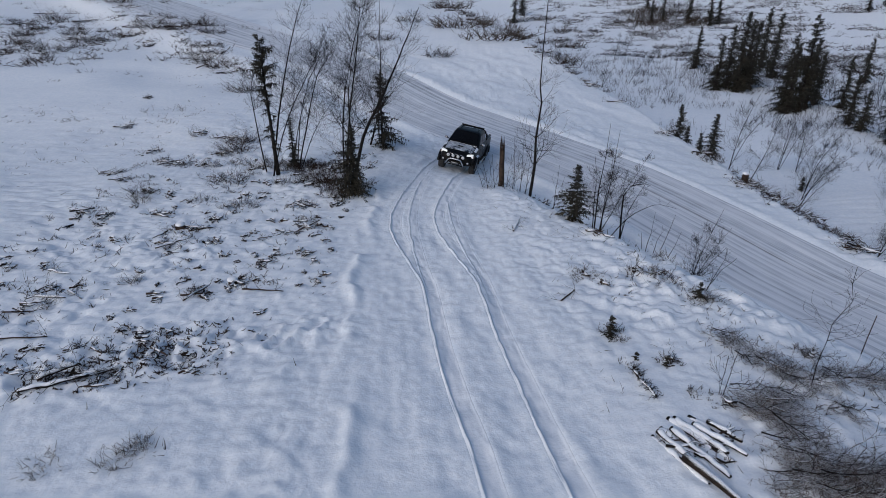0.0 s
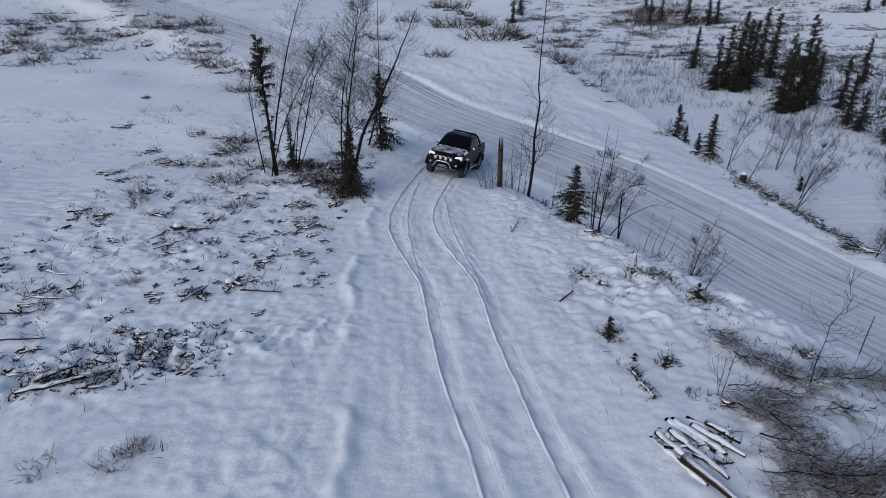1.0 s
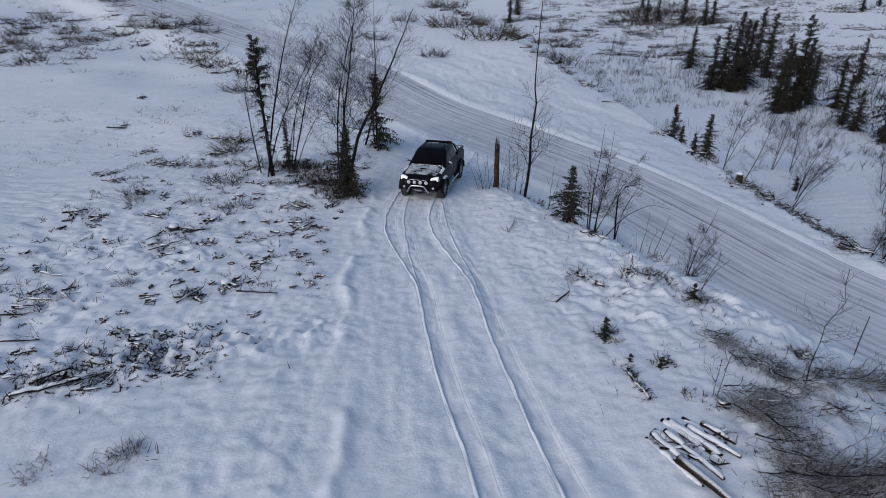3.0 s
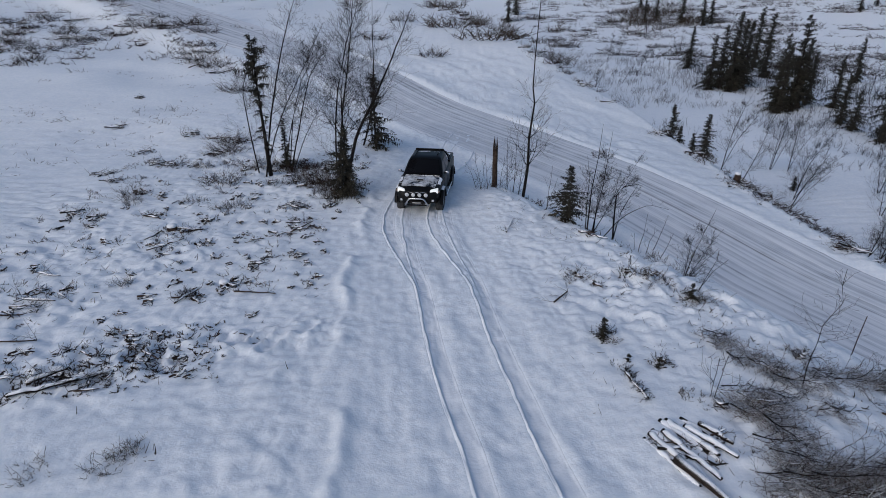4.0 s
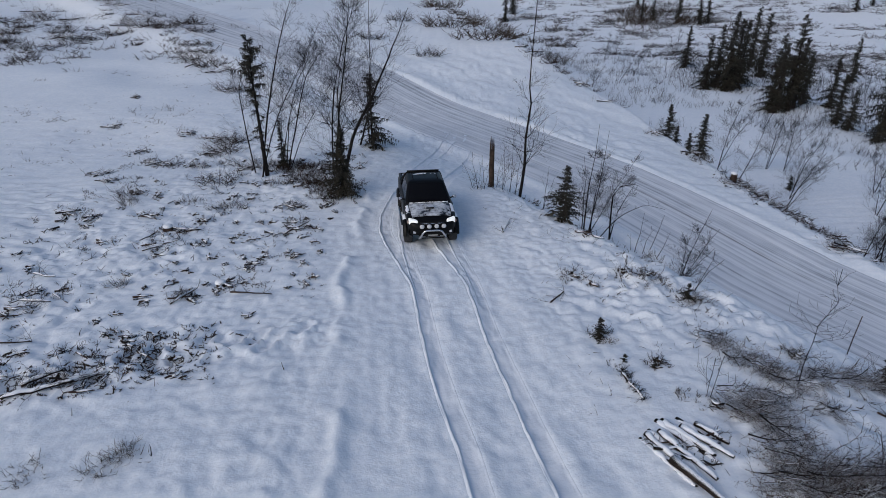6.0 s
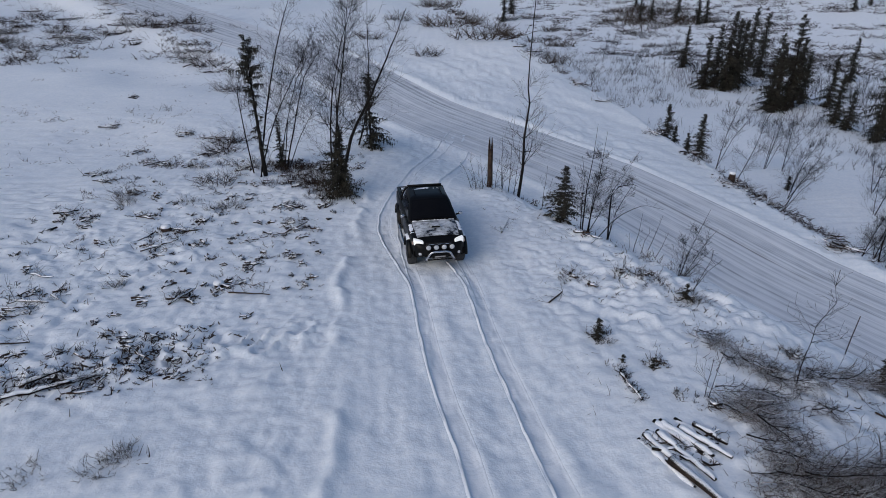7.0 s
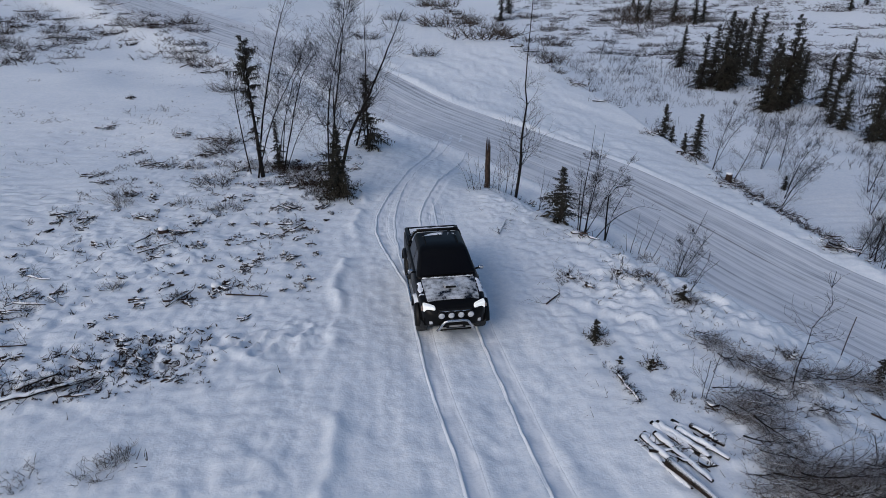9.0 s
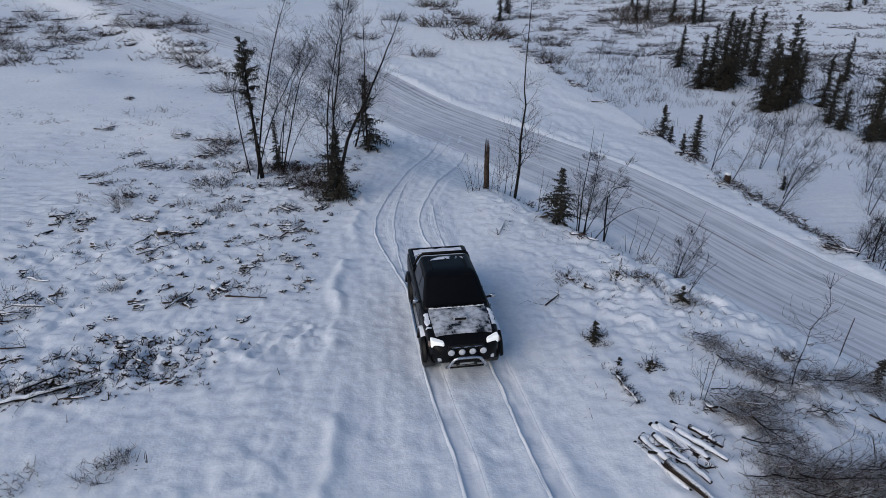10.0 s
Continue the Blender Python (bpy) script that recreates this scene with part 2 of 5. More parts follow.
def road_material():
    """Packed snow with dirty lines that run along the road."""
    m = bpy.data.materials.new("packed_snow")
    m.use_nodes = True
    n, l = m.node_tree.nodes, m.node_tree.links
    b = n["Principled BSDF"]
    uv = n.new("ShaderNodeUVMap")
    uv.uv_map = "along"
    maps = []
    for sx, sy, detail in ((4.2, 0.035, 5), (15.0, 0.12, 3), (1.2, 0.9, 6)):
        mp, no = n.new("ShaderNodeMapping"), n.new("ShaderNodeTexNoise")
        mp.inputs["Scale"].default_value = (sx, sy, 1)
        no.inputs["Scale"].default_value, no.inputs["Detail"].default_value = 1.0, detail
        l.new(uv.outputs[0], mp.inputs[0])
        l.new(mp.outputs[0], no.inputs["Vector"])
        maps.append(no.outputs["Fac"])
    a = n.new("ShaderNodeMath")
    a.operation = "MULTIPLY_ADD"
    l.new(maps[1], a.inputs[0])
    a.inputs[1].default_value = 0.55
    l.new(maps[0], a.inputs[2])
    c = n.new("ShaderNodeMath")
    c.operation = "MULTIPLY_ADD"
    l.new(maps[2], c.inputs[0])
    c.inputs[1].default_value = 0.3
    l.new(a.outputs[0], c.inputs[2])
    ramp = n.new("ShaderNodeValToRGB")
    e = ramp.color_ramp.elements
    e[0].position, e[0].color = 0.64, (0.19, 0.19, 0.2, 1)
    e[1].position, e[1].color = 1.0, (0.72, 0.73, 0.76, 1)
    k = e.new(0.8)
    k.color = (0.5, 0.52, 0.56, 1)
    l.new(c.outputs[0], ramp.inputs[0])
    l.new(ramp.outputs[0], b.inputs["Base Color"])
    b.inputs["Roughness"].default_value = 0.6
    bu = n.new("ShaderNodeBump")
    bu.inputs["Strength"].default_value, bu.inputs["Distance"].default_value = 0.5, 0.04
    l.new(c.outputs[0], bu.inputs["Height"])
    l.new(bu.outputs[0], b.inputs["Normal"])
    return m


def snow_material():
    """Wind-worked snow: faint tone changes and relief at three sizes."""
    m = bpy.data.materials.new("snow")
    m.use_nodes = True
    n, l = m.node_tree.nodes, m.node_tree.links
    b = n["Principled BSDF"]
    co = n.new("ShaderNodeTexCoord")
    height = None
    noises = []
    for scale, weight in ((1.3, 0.22), (5.5, 0.5), (17.0, 0.3), (60.0, 0.09)):
        t = n.new("ShaderNodeTexNoise")
        t.inputs["Scale"].default_value, t.inputs["Detail"].default_value, t.inputs["Roughness"].default_value = scale, 3, 0.55
        l.new(co.outputs["Object"], t.inputs["Vector"])
        noises.append(t)
        a = n.new("ShaderNodeMath")
        a.operation = "MULTIPLY_ADD"
        l.new(t.outputs["Fac"], a.inputs[0])
        a.inputs[1].default_value = weight
        if height is not None:
            l.new(height, a.inputs[2])
        else:
            a.inputs[2].default_value = 0.0
        height = a.outputs[0]
    ramp = n.new("ShaderNodeValToRGB")
    e = ramp.color_ramp.elements
    e[0].position, e[0].color = 0.44, (0.71, 0.755, 0.81, 1)
    e[1].position, e[1].color = 0.70, (0.845, 0.865, 0.89, 1)
    l.new(height, ramp.inputs[0])
    l.new(ramp.outputs[0], b.inputs["Base Color"])
    b.inputs["Roughness"].default_value = 0.7
    bu = n.new("ShaderNodeBump")
    bu.inputs["Strength"].default_value, bu.inputs["Distance"].default_value = 0.5, 0.055
    l.new(height, bu.inputs["Height"])
    l.new(bu.outputs[0], b.inputs["Normal"])
    return m


SNOW = snow_material()
TRACKSNOW = material("pressed_snow", (0.68, 0.715, 0.765), (0.81, 0.83, 0.86), 3.0, 0.6, 0.4, 9.0, dist=0.02)
CAP = material("lying_snow", (0.76, 0.78, 0.82), (0.87, 0.88, 0.9), 6, 0.65, 0.4)
ROADSNOW = road_material()
BIRCH = material("birch_bark", (0.007, 0.006, 0.006), (0.032, 0.028, 0.026), 9, 0.85, 0.5)
TWIG = material("twigs", (0.010, 0.008, 0.007), (0.034, 0.026, 0.022), 5, 0.85, 0.2)
FROSTED = material("snowy_twigs", (0.02, 0.016, 0.013), (0.07, 0.054, 0.043), 4, 0.85, 0.2, snow=0.22)
HEATHER = material("dry_heather", (0.025, 0.02, 0.017), (0.10, 0.075, 0.055), 4, 0.9, 0.2, snow=0.12)
TANGLE = material("bare_tangle", (0.035, 0.028, 0.025), (0.12, 0.093, 0.078), 4, 0.9, 0.2, snow=0.13)
DARKHEATH = material("bare_heather", (0.02, 0.015, 0.013), (0.07, 0.05, 0.04), 4, 0.9, 0.2)
NEEDLE = material("spruce_needles", (0.016, 0.016, 0.013), (0.062, 0.057, 0.045), 3, 0.8, 0.2, snow=0.07)
# Bark; its near-black also stands for shaded holes in the slash clumps.
BARKSHADE = material("bark_and_shade", (0.008, 0.007, 0.006), (0.045, 0.033, 0.027), 12, 0.9, 0.4, snow=0.2)
DEADWOOD = material("dead_wood", (0.02, 0.014, 0.012), (0.085, 0.06, 0.047), 7, 0.85, 0.6)
PAINT = material("black_paint", (0.0025, 0.0025, 0.003), (0.006, 0.006, 0.0065), 5, 0.38, 0.0)
TRIM = material("black_plastic", (0.005, 0.005, 0.005), (0.013, 0.013, 0.013), 30, 0.7, 0.2)
GLASS = material("tinted_glass", (0.004, 0.004, 0.005), (0.006, 0.006, 0.007), 2, 0.08, 0.0)
CHROME = material("polished_steel", (0.45, 0.45, 0.46), (0.62, 0.62, 0.64), 12, 0.22, 0.05, metal=1.0)
RIM = material("alloy", (0.3, 0.3, 0.31), (0.5, 0.5, 0.51), 12, 0.35, 0.05, metal=1.0)
RUBBER = material("tyre_rubber", (0.012, 0.012, 0.012), (0.05, 0.05, 0.052), 14, 0.9, 0.5, snow=0.02)
LAMP_ON = material("headlight_lens", (0.8, 0.8, 0.78), (0.9, 0.9, 0.86), 10, 0.1, 0.0, emit=0.35)
LAMP_OFF = material("lamp_lens", (0.42, 0.43, 0.45), (0.6, 0.61, 0.63), 14, 0.12, 0.1)
AMBER = material("reflector", (0.22, 0.16, 0.13), (0.3, 0.22, 0.18), 20, 0.3, 0.0)
def dusted_material():
    """Black paint with a thin dusting of snow, wiped away in places."""
    m = material("dusted_paint", (0.006, 0.006, 0.007), (0.011, 0.011, 0.012), 5, 0.45, 0.0)
    n, l = m.node_tree.nodes, m.node_tree.links
    b = n["Principled BSDF"]
    paint = b.inputs["Base Color"].links[0].from_socket
    co = n.new("ShaderNodeTexCoord")
    total = None
    for scale, weight in ((2.6, 0.9), (9.0, 0.55), (40.0, 0.22)):
        t, a = n.new("ShaderNodeTexNoise"), n.new("ShaderNodeMath")
        t.inputs["Scale"].default_value, t.inputs["Detail"].default_value = scale, 4
        l.new(co.outputs["Object"], t.inputs["Vector"])
        a.operation = "MULTIPLY_ADD"
        l.new(t.outputs["Fac"], a.inputs[0])
        a.inputs[1].default_value = weight
        if total is not None:
            l.new(total, a.inputs[2])
        else:
            a.inputs[2].default_value = 0.0
        total = a.outputs[0]
    cut = n.new("ShaderNodeValToRGB")
    e = cut.color_ramp.elements
    e[0].position, e[0].color = 0.70, (0, 0, 0, 1)
    e[1].position, e[1].color = 0.98, (0.92, 0.92, 0.92, 1)
    l.new(total, cut.inputs[0])
    mix = n.new("ShaderNodeMix")
    mix.data_type = "RGBA"
    l.new(cut.outputs[0], mix.inputs[0])
    l.new(paint, mix.inputs[6])
    mix.inputs[7].default_value = (0.66, 0.68, 0.71, 1)
    l.new(mix.outputs[2], b.inputs["Base Color"])
    l.new(cut.outputs[0], b.inputs["Roughness"])
    return m


DUSTED = dusted_material()
PLATE = material("plate", (0.2, 0.2, 0.2), (0.28, 0.28, 0.28), 8, 0.4, 0.0)
STEELPOLE = material("marker_pole", (0.03, 0.02, 0.02), (0.07, 0.045, 0.04), 6, 0.6, 0.1)


for dull, level in ((PAINT, 0.14), (GLASS, 0.12), (TRIM, 0.15), (BIRCH, 0.08), (TWIG, 0.08), (FROSTED, 0.1), (HEATHER, 0.1), (DARKHEATH, 0.08), (TANGLE, 0.1), (NEEDLE, 0.1), (DEADWOOD, 0.12), (BARKSHADE, 0.1), (SNOW, 0.25)):
    dull.node_tree.nodes["Principled BSDF"].inputs["Specular IOR Level"].default_value = level


# ---- mesh helpers
class Shell:
    """Gathers tubes and faces for one mesh."""

    def __init__(self):
        self.v, self.f = [], []

    def face(self, *points):
        i = len(self.v)
        self.v += [tuple(p) for p in points]
        self.f.append(tuple(range(i, i + len(points))))

    def tube(self, points, radii, n=3, cap=False):
        start = len(self.v)
        count = len(points)
        for i in range(count):
            p = points[i]
            a, b = points[max(0, i - 1)], points[min(count - 1, i + 1)]
            w = Vector(b) - Vector(a)
            w = w.normalized() if w.length > 1e-6 else Vector((0, 0, 1))
            u = w.orthogonal().normalized() if abs(w.z) > 0.98 else w.cross(Vector((0, 0, 1))).normalized()
            q = w.cross(u)
            for k in range(n):
                t = 2 * math.pi * k / n
                o = u * math.cos(t) * radii[i] + q * math.sin(t) * radii[i]
                self.v.append((p[0] + o.x, p[1] + o.y, p[2] + o.z))
        for i in range(count - 1):
            for k in range(n):
                a, b = start + i * n + k, start + i * n + (k + 1) % n
                self.f.append((a, b, b + n, a + n))
        if cap:
            self.f.append(tuple(start + k for k in range(n))[::-1])
            self.f.append(tuple(start + (count - 1) * n + k for k in range(n)))

    def rings(self, rings, cap=True, closed=True):
        """Skins rings of equally many points."""
        start, n = len(self.v), len(rings[0])
        for r in rings:
            self.v += [tuple(p) for p in r]
        for i in range(len(rings) - 1):
            for k in range(n if closed else n - 1):
                a, b = start + i * n + k, start + i * n + (k + 1) % n
                self.f.append((a, b, b + n, a + n))
        if cap:
            self.f.append(tuple(start + k for k in range(n))[::-1])
            self.f.append(tuple(start + (len(rings) - 1) * n + k for k in range(n)))

    def make(self, name, mat, smooth_faces=True):
        me = bpy.data.meshes.new(name)
        me.from_pydata(self.v, [], self.f)
        me.materials.append(mat)
        if smooth_faces:
            me.polygons.foreach_set("use_smooth", [True] * len(me.polygons))
        return me


def part(name, shell, mat, parent, label="", smooth_faces=True, at=None):
    me = shell.make(name, mat, smooth_faces) if isinstance(shell, Shell) else shell
    ob = new(name, me)
    ob.parent = parent
    if at is not None:
        ob.matrix_basis = at
    return tagged(ob, label)


def bevelled(size, centre, bevel=0.02, shear=None, segments=2):
    """A box with rounded edges, as a mesh."""
    bm = bmesh.new()
    bmesh.ops.create_cube(bm, size=1)
    for v in bm.verts:
        v.co = Vector((v.co.x * size[0], v.co.y * size[1], v.co.z * size[2]))
        if shear:
            shear(v.co)
        v.co += Vector(centre)
    bmesh.ops.bevel(bm, geom=bm.edges[:], offset=bevel, segments=segments, affect="EDGES", profile=0.6)
    me = bpy.data.meshes.new("box")
    bm.to_mesh(me)
    bm.free()
    me.polygons.foreach_set("use_smooth", [True] * len(me.polygons))
    return me


def with_mat(me, mat):
    me.materials.clear()
    me.materials.append(mat)
    return me


def thing(name, x, y, label, category, group="", sink=0.0, rz=0.0):
    ob = new(name)
    ob.empty_display_size = 0.2
    ob.matrix_basis = pose(x, y, ground_at(x, y) - sink, 0, 0, rz)
    return tagged(ob, label, category, group)


# ---- ground and road
def build_ground():
    X, Y, Z = GRID_X, GRID_Y, GRID_Z
    nx, ny = len(GX), len(GY)
    idx = np.arange(nx * ny).reshape(ny, nx)
    faces = np.stack([idx[:-1, :-1], idx[:-1, 1:], idx[1:, 1:], idx[1:, :-1]], -1).reshape(-1, 4).tolist()
    me = bpy.data.meshes.new("ground")
    me.from_pydata(np.stack([X, Y, Z], -1).reshape(-1, 3).tolist(), [], faces)
    me.materials.append(SNOW)
    me.polygons.foreach_set("use_smooth", [True] * len(me.polygons))
    tagged(new("ground", me), "hilly clearing under fresh snow with hummocks, drifts and wheel ruts", "ground", kind="structure")


def build_road():
    line = curve_through(ROAD, 0.5)
    way = line[-1] - line[-2]
    line = np.vstack([line, [line[-1] + way * k * 2 for k in range(1, 60)]])
    v = np.gradient(line[:, :2], axis=0)
    v /= np.linalg.norm(v, axis=1)[:, None]
    run = np.concatenate([[0], np.cumsum(np.linalg.norm(np.diff(line[:, :2], axis=0), axis=1))])
    across = np.linspace(-HALF, HALF, 77)
    spread = half_at(line[:, 1]) / HALF
    P = line[:, None, :2] + (across[None, :, None] * spread[:, None, None]) * np.stack([-v[:, 1], v[:, 0]], -1)[:, None, :]
    A, R = np.broadcast_to(across, P.shape[:2]), np.broadcast_to(run[:, None], P.shape[:2])
    ruts = lumps(A, R / 30, 0.35, 41) * 0.018 + lumps(A, R / 12, 0.15, 42) * 0.01
    for c in (-1.35, -0.1, 0.35, 1.5):
        ruts = ruts - 0.02 * np.exp(-((A - c - 0.1 * lumps(R, R * 0 + c, 9, 43)) / 0.16) ** 2)
    Z = land(P[..., 0], P[..., 1]) + ruts - 0.005 - 0.06 * smooth(HALF - 0.12, HALF, np.abs(A))
    n, k = len(line), len(across)
    idx = np.arange(n * k).reshape(n, k)
    faces = np.stack([idx[:-1, :-1], idx[1:, :-1], idx[1:, 1:], idx[:-1, 1:]], -1).reshape(-1, 4)
    me = bpy.data.meshes.new("road")
    me.from_pydata(np.concatenate([P, Z[..., None]], -1).reshape(-1, 3).tolist(), [], faces.tolist())
    me.materials.append(ROADSNOW)
    me.polygons.foreach_set("use_smooth", [True] * len(me.polygons))
    uv = me.uv_layers.new(name="along")
    flat = np.stack([A, R], -1).reshape(-1, 2)[faces.reshape(-1)]
    uv.data.foreach_set("uv", flat.reshape(-1).astype(np.float32))
    tagged(new("road", me), "forest road of packed snow with dirty wheel lines", "road", kind="structure")


def build_track(points, half, label, rim=1.0):
    """The pressed floor of a wheel rut: tread marks, grooves along it and a crisp crumbling rim on one side."""
    line = curve_through([(a, b, 0.0) for a, b in points], 0.045)[:, :2]
    line = line[(line[:, 1] > 5.5)]
    v = np.gradient(line, axis=0)
    v /= np.linalg.norm(v, axis=1)[:, None]
    run = np.concatenate([[0], np.cumsum(np.linalg.norm(np.diff(line, axis=0), axis=1))])
    across = np.linspace(-half - 0.10, half + 0.04, 27)
    P = line[:, None, :] + across[None, :, None] * np.stack([-v[:, 1], v[:, 0]], -1)[:, None, :]
    A, R = np.broadcast_to(across, P.shape[:2]), np.broadcast_to(run[:, None], P.shape[:2])
    inside = smooth(half + 0.02, half - 0.04, np.abs(A))
    tread = 0.004 * np.sin(2 * math.pi * (R / 0.11 + 0.6 * np.abs(A) / half)) + 0.006 * lumps(A, R / 3, 0.09, 42)
    wave = 0.02 * lumps(R, R * 0 + half, 0.7, 43)
    edge = rim * 0.055 * np.exp(-((A + half + 0.035 + wave) / 0.024) ** 2) * np.clip(0.75 + 0.6 * lumps(R, R * 0 + half, 0.25, 31), 0.1, 1.3)
    ends = smooth(0, 1.2, R) * smooth(run[-1], run[-1] - 1.2, R)
    Z = ground_many(P[..., 0], P[..., 1]) + (0.008 + inside * tread + edge) * ends
    Z = Z - np.where(A < across[1], 0.02, 0) - np.where(A > across[-2], 0.012, 0) - 0.04 * (1 - ends)
    n, k = P.shape[:2]
    idx = np.arange(n * k).reshape(n, k)
    faces = np.stack([idx[:-1, :-1], idx[1:, :-1], idx[1:, 1:], idx[:-1, 1:]], -1).reshape(-1, 4)
    me = bpy.data.meshes.new("wheel_track")
    me.from_pydata(np.concatenate([P, Z[..., None]], -1).reshape(-1, 3).tolist(), [], faces.tolist())
    me.materials.append(TRACKSNOW)
    me.polygons.foreach_set("use_smooth", [True] * len(me.polygons))
    tagged(new("wheel_track", me), label, "track", kind="structure")


build_ground()
build_road()
build_track(LEFT_RUT, 0.18, "pressed wheel track with tread marks in lane snow")
build_track(RIGHT_RUT, 0.18, "pressed wheel track with tread marks in lane snow")
build_track(SECOND_RUT, 0.13, "faint older wheel track in lane snow", 0.5)
build_track(THIRD_RUT, 0.13, "faint older wheel track in lane snow", 0.5)


# ---- plants
def bend(points, rnd, n=9, wobble=0.03):
    """A smooth, slightly crooked stem through a few points of (side, depth, height)."""
    line = curve_through(points, 0.2) if len(points) > 2 else np.array([np.array(points[0]) + (np.array(points[1]) - np.array(points[0])) * t for t in np.linspace(0, 1, n)])
    out = []
    for i, p in enumerate(line):
        k = i / (len(line) - 1)
        out.append((p[0] + rnd.gauss(0, wobble) * k, p[1] + rnd.gauss(0, wobble) * k, p[2]))
    return out


def twig(shell, start, way, length, radius, rnd, level, rise=0.25):
    """A thin crooked shoot with smaller ones on it."""
    pts, rad = [start], [radius]
    p, w = Vector(start), Vector(way).normalized()
    n = 4 if level else 3
    for i in range(n):
        w = (w + Vector((rnd.gauss(0, 0.16), rnd.gauss(0, 0.16), rise * 0.35 + rnd.gauss(0, 0.1)))).normalized()
        p = p + w * length / n
        pts.append(tuple(p))
        rad.append(radius * (1 - 0.75 * (i + 1) / n))
        if level and i < n:
            for _ in range(2 if level > 1 else 1 + (rnd.random() < 0.6)):
                side = (w + Vector((rnd.gauss(0, 0.75), rnd.gauss(0, 0.75), rnd.gauss(0.1, 0.5)))).normalized()
                twig(shell, tuple(p), side, length * rnd.uniform(0.3, 0.55), radius * 0.55, rnd, level - 1, rise)
    shell.tube(pts, [max(r, 0.0025) for r in rad], 3)


def limb(shell, start, way, length, radius, rnd, level):
    """A tapering branch that bends upwards and carries side shoots by turns on either side."""
    n = (3, 4, 7)[level]
    p, w = Vector(start), Vector(way).normalized()
    pts, rad = [tuple(p)], [radius]
    turn = rnd.uniform(0, 6.28)
    for i in range(n):
        w = (w + Vector((rnd.gauss(0, 0.13), rnd.gauss(0, 0.13), 0.07 + rnd.gauss(0, 0.09)))).normalized()
        p = p + w * length / n
        pts.append(tuple(p))
        rad.append(max(0.0032, radius * (1 - 0.8 * (i + 1) / n)))
        if level and i >= n // 4:
            turn += 2.4 + rnd.gauss(0, 0.5)
            u = w.orthogonal().normalized()
            q = w.cross(u)
            out = u * math.cos(turn) + q * math.sin(turn)
            lean = rnd.uniform(0.5, 0.95)
            limb(shell, tuple(p), w * math.cos(lean) + out * math.sin(lean), length * (0.62 - 0.3 * i / n) * rnd.uniform(0.6, 1.15), max(0.0036, radius * (0.62 - 0.3 * i / n)), rnd, level - 1)
    shell.tube(pts, rad, 3)


def bare_tree(x, y, stems, radius, density, label, seed, name="birch_tree", low=0.25, reach=0.3, level=2, group="bare birches"):
    """A leafless tree of one or more stems. stems: lists of (side, height) above the foot."""
    rnd = random.Random(seed)
    root = thing(name, x, y, label, "tree", group, 0.08)
    for k, stem in enumerate(stems):
        depth = rnd.uniform(-0.12, 0.12) * len(stems)
        pts = [(0.05 * k * (-1) ** k, 0.04 * k, -0.05)] + [(sx, depth * sz * 0.4 + rnd.gauss(0, 0.05), sz) for sx, sz in stem]
        line = bend(pts, rnd, wobble=0.035)
        total = line[-1][2] + 0.001
        r0 = 0.68 * radius * (1 if k == 0 else rnd.uniform(0.55, 0.85))
        rad = [max(0.006, r0 * (1 - 0.88 * i / (len(line) - 1))) for i in range(len(line))]
        trunk = Shell()
        trunk.tube(line, rad, 7)
        stem_ob = part("trunk", trunk, BIRCH, root)
        crown = Shell()
        count = int(0.55 * density * math.hypot(total, line[-1][0]))
        for i in range(count):
            f = low + (1 - low) * (i + rnd.random()) / count
            at = line[min(len(line) - 1, int(f * (len(line) - 1)))]
            ang = rnd.uniform(0, 2 * math.pi)
            lift = rnd.uniform(0.25, 1.1)
            length = total * reach * 1.35 * (1.05 - f) * rnd.uniform(0.35, 1.2) + 0.2
            limb(crown, at, (math.cos(ang), math.sin(ang), lift), length, max(0.005, r0 * 0.3 * (1.1 - f)), rnd, level)
        tagged(part("crown", crown, TWIG, stem_ob), kind="stuff")
    return root


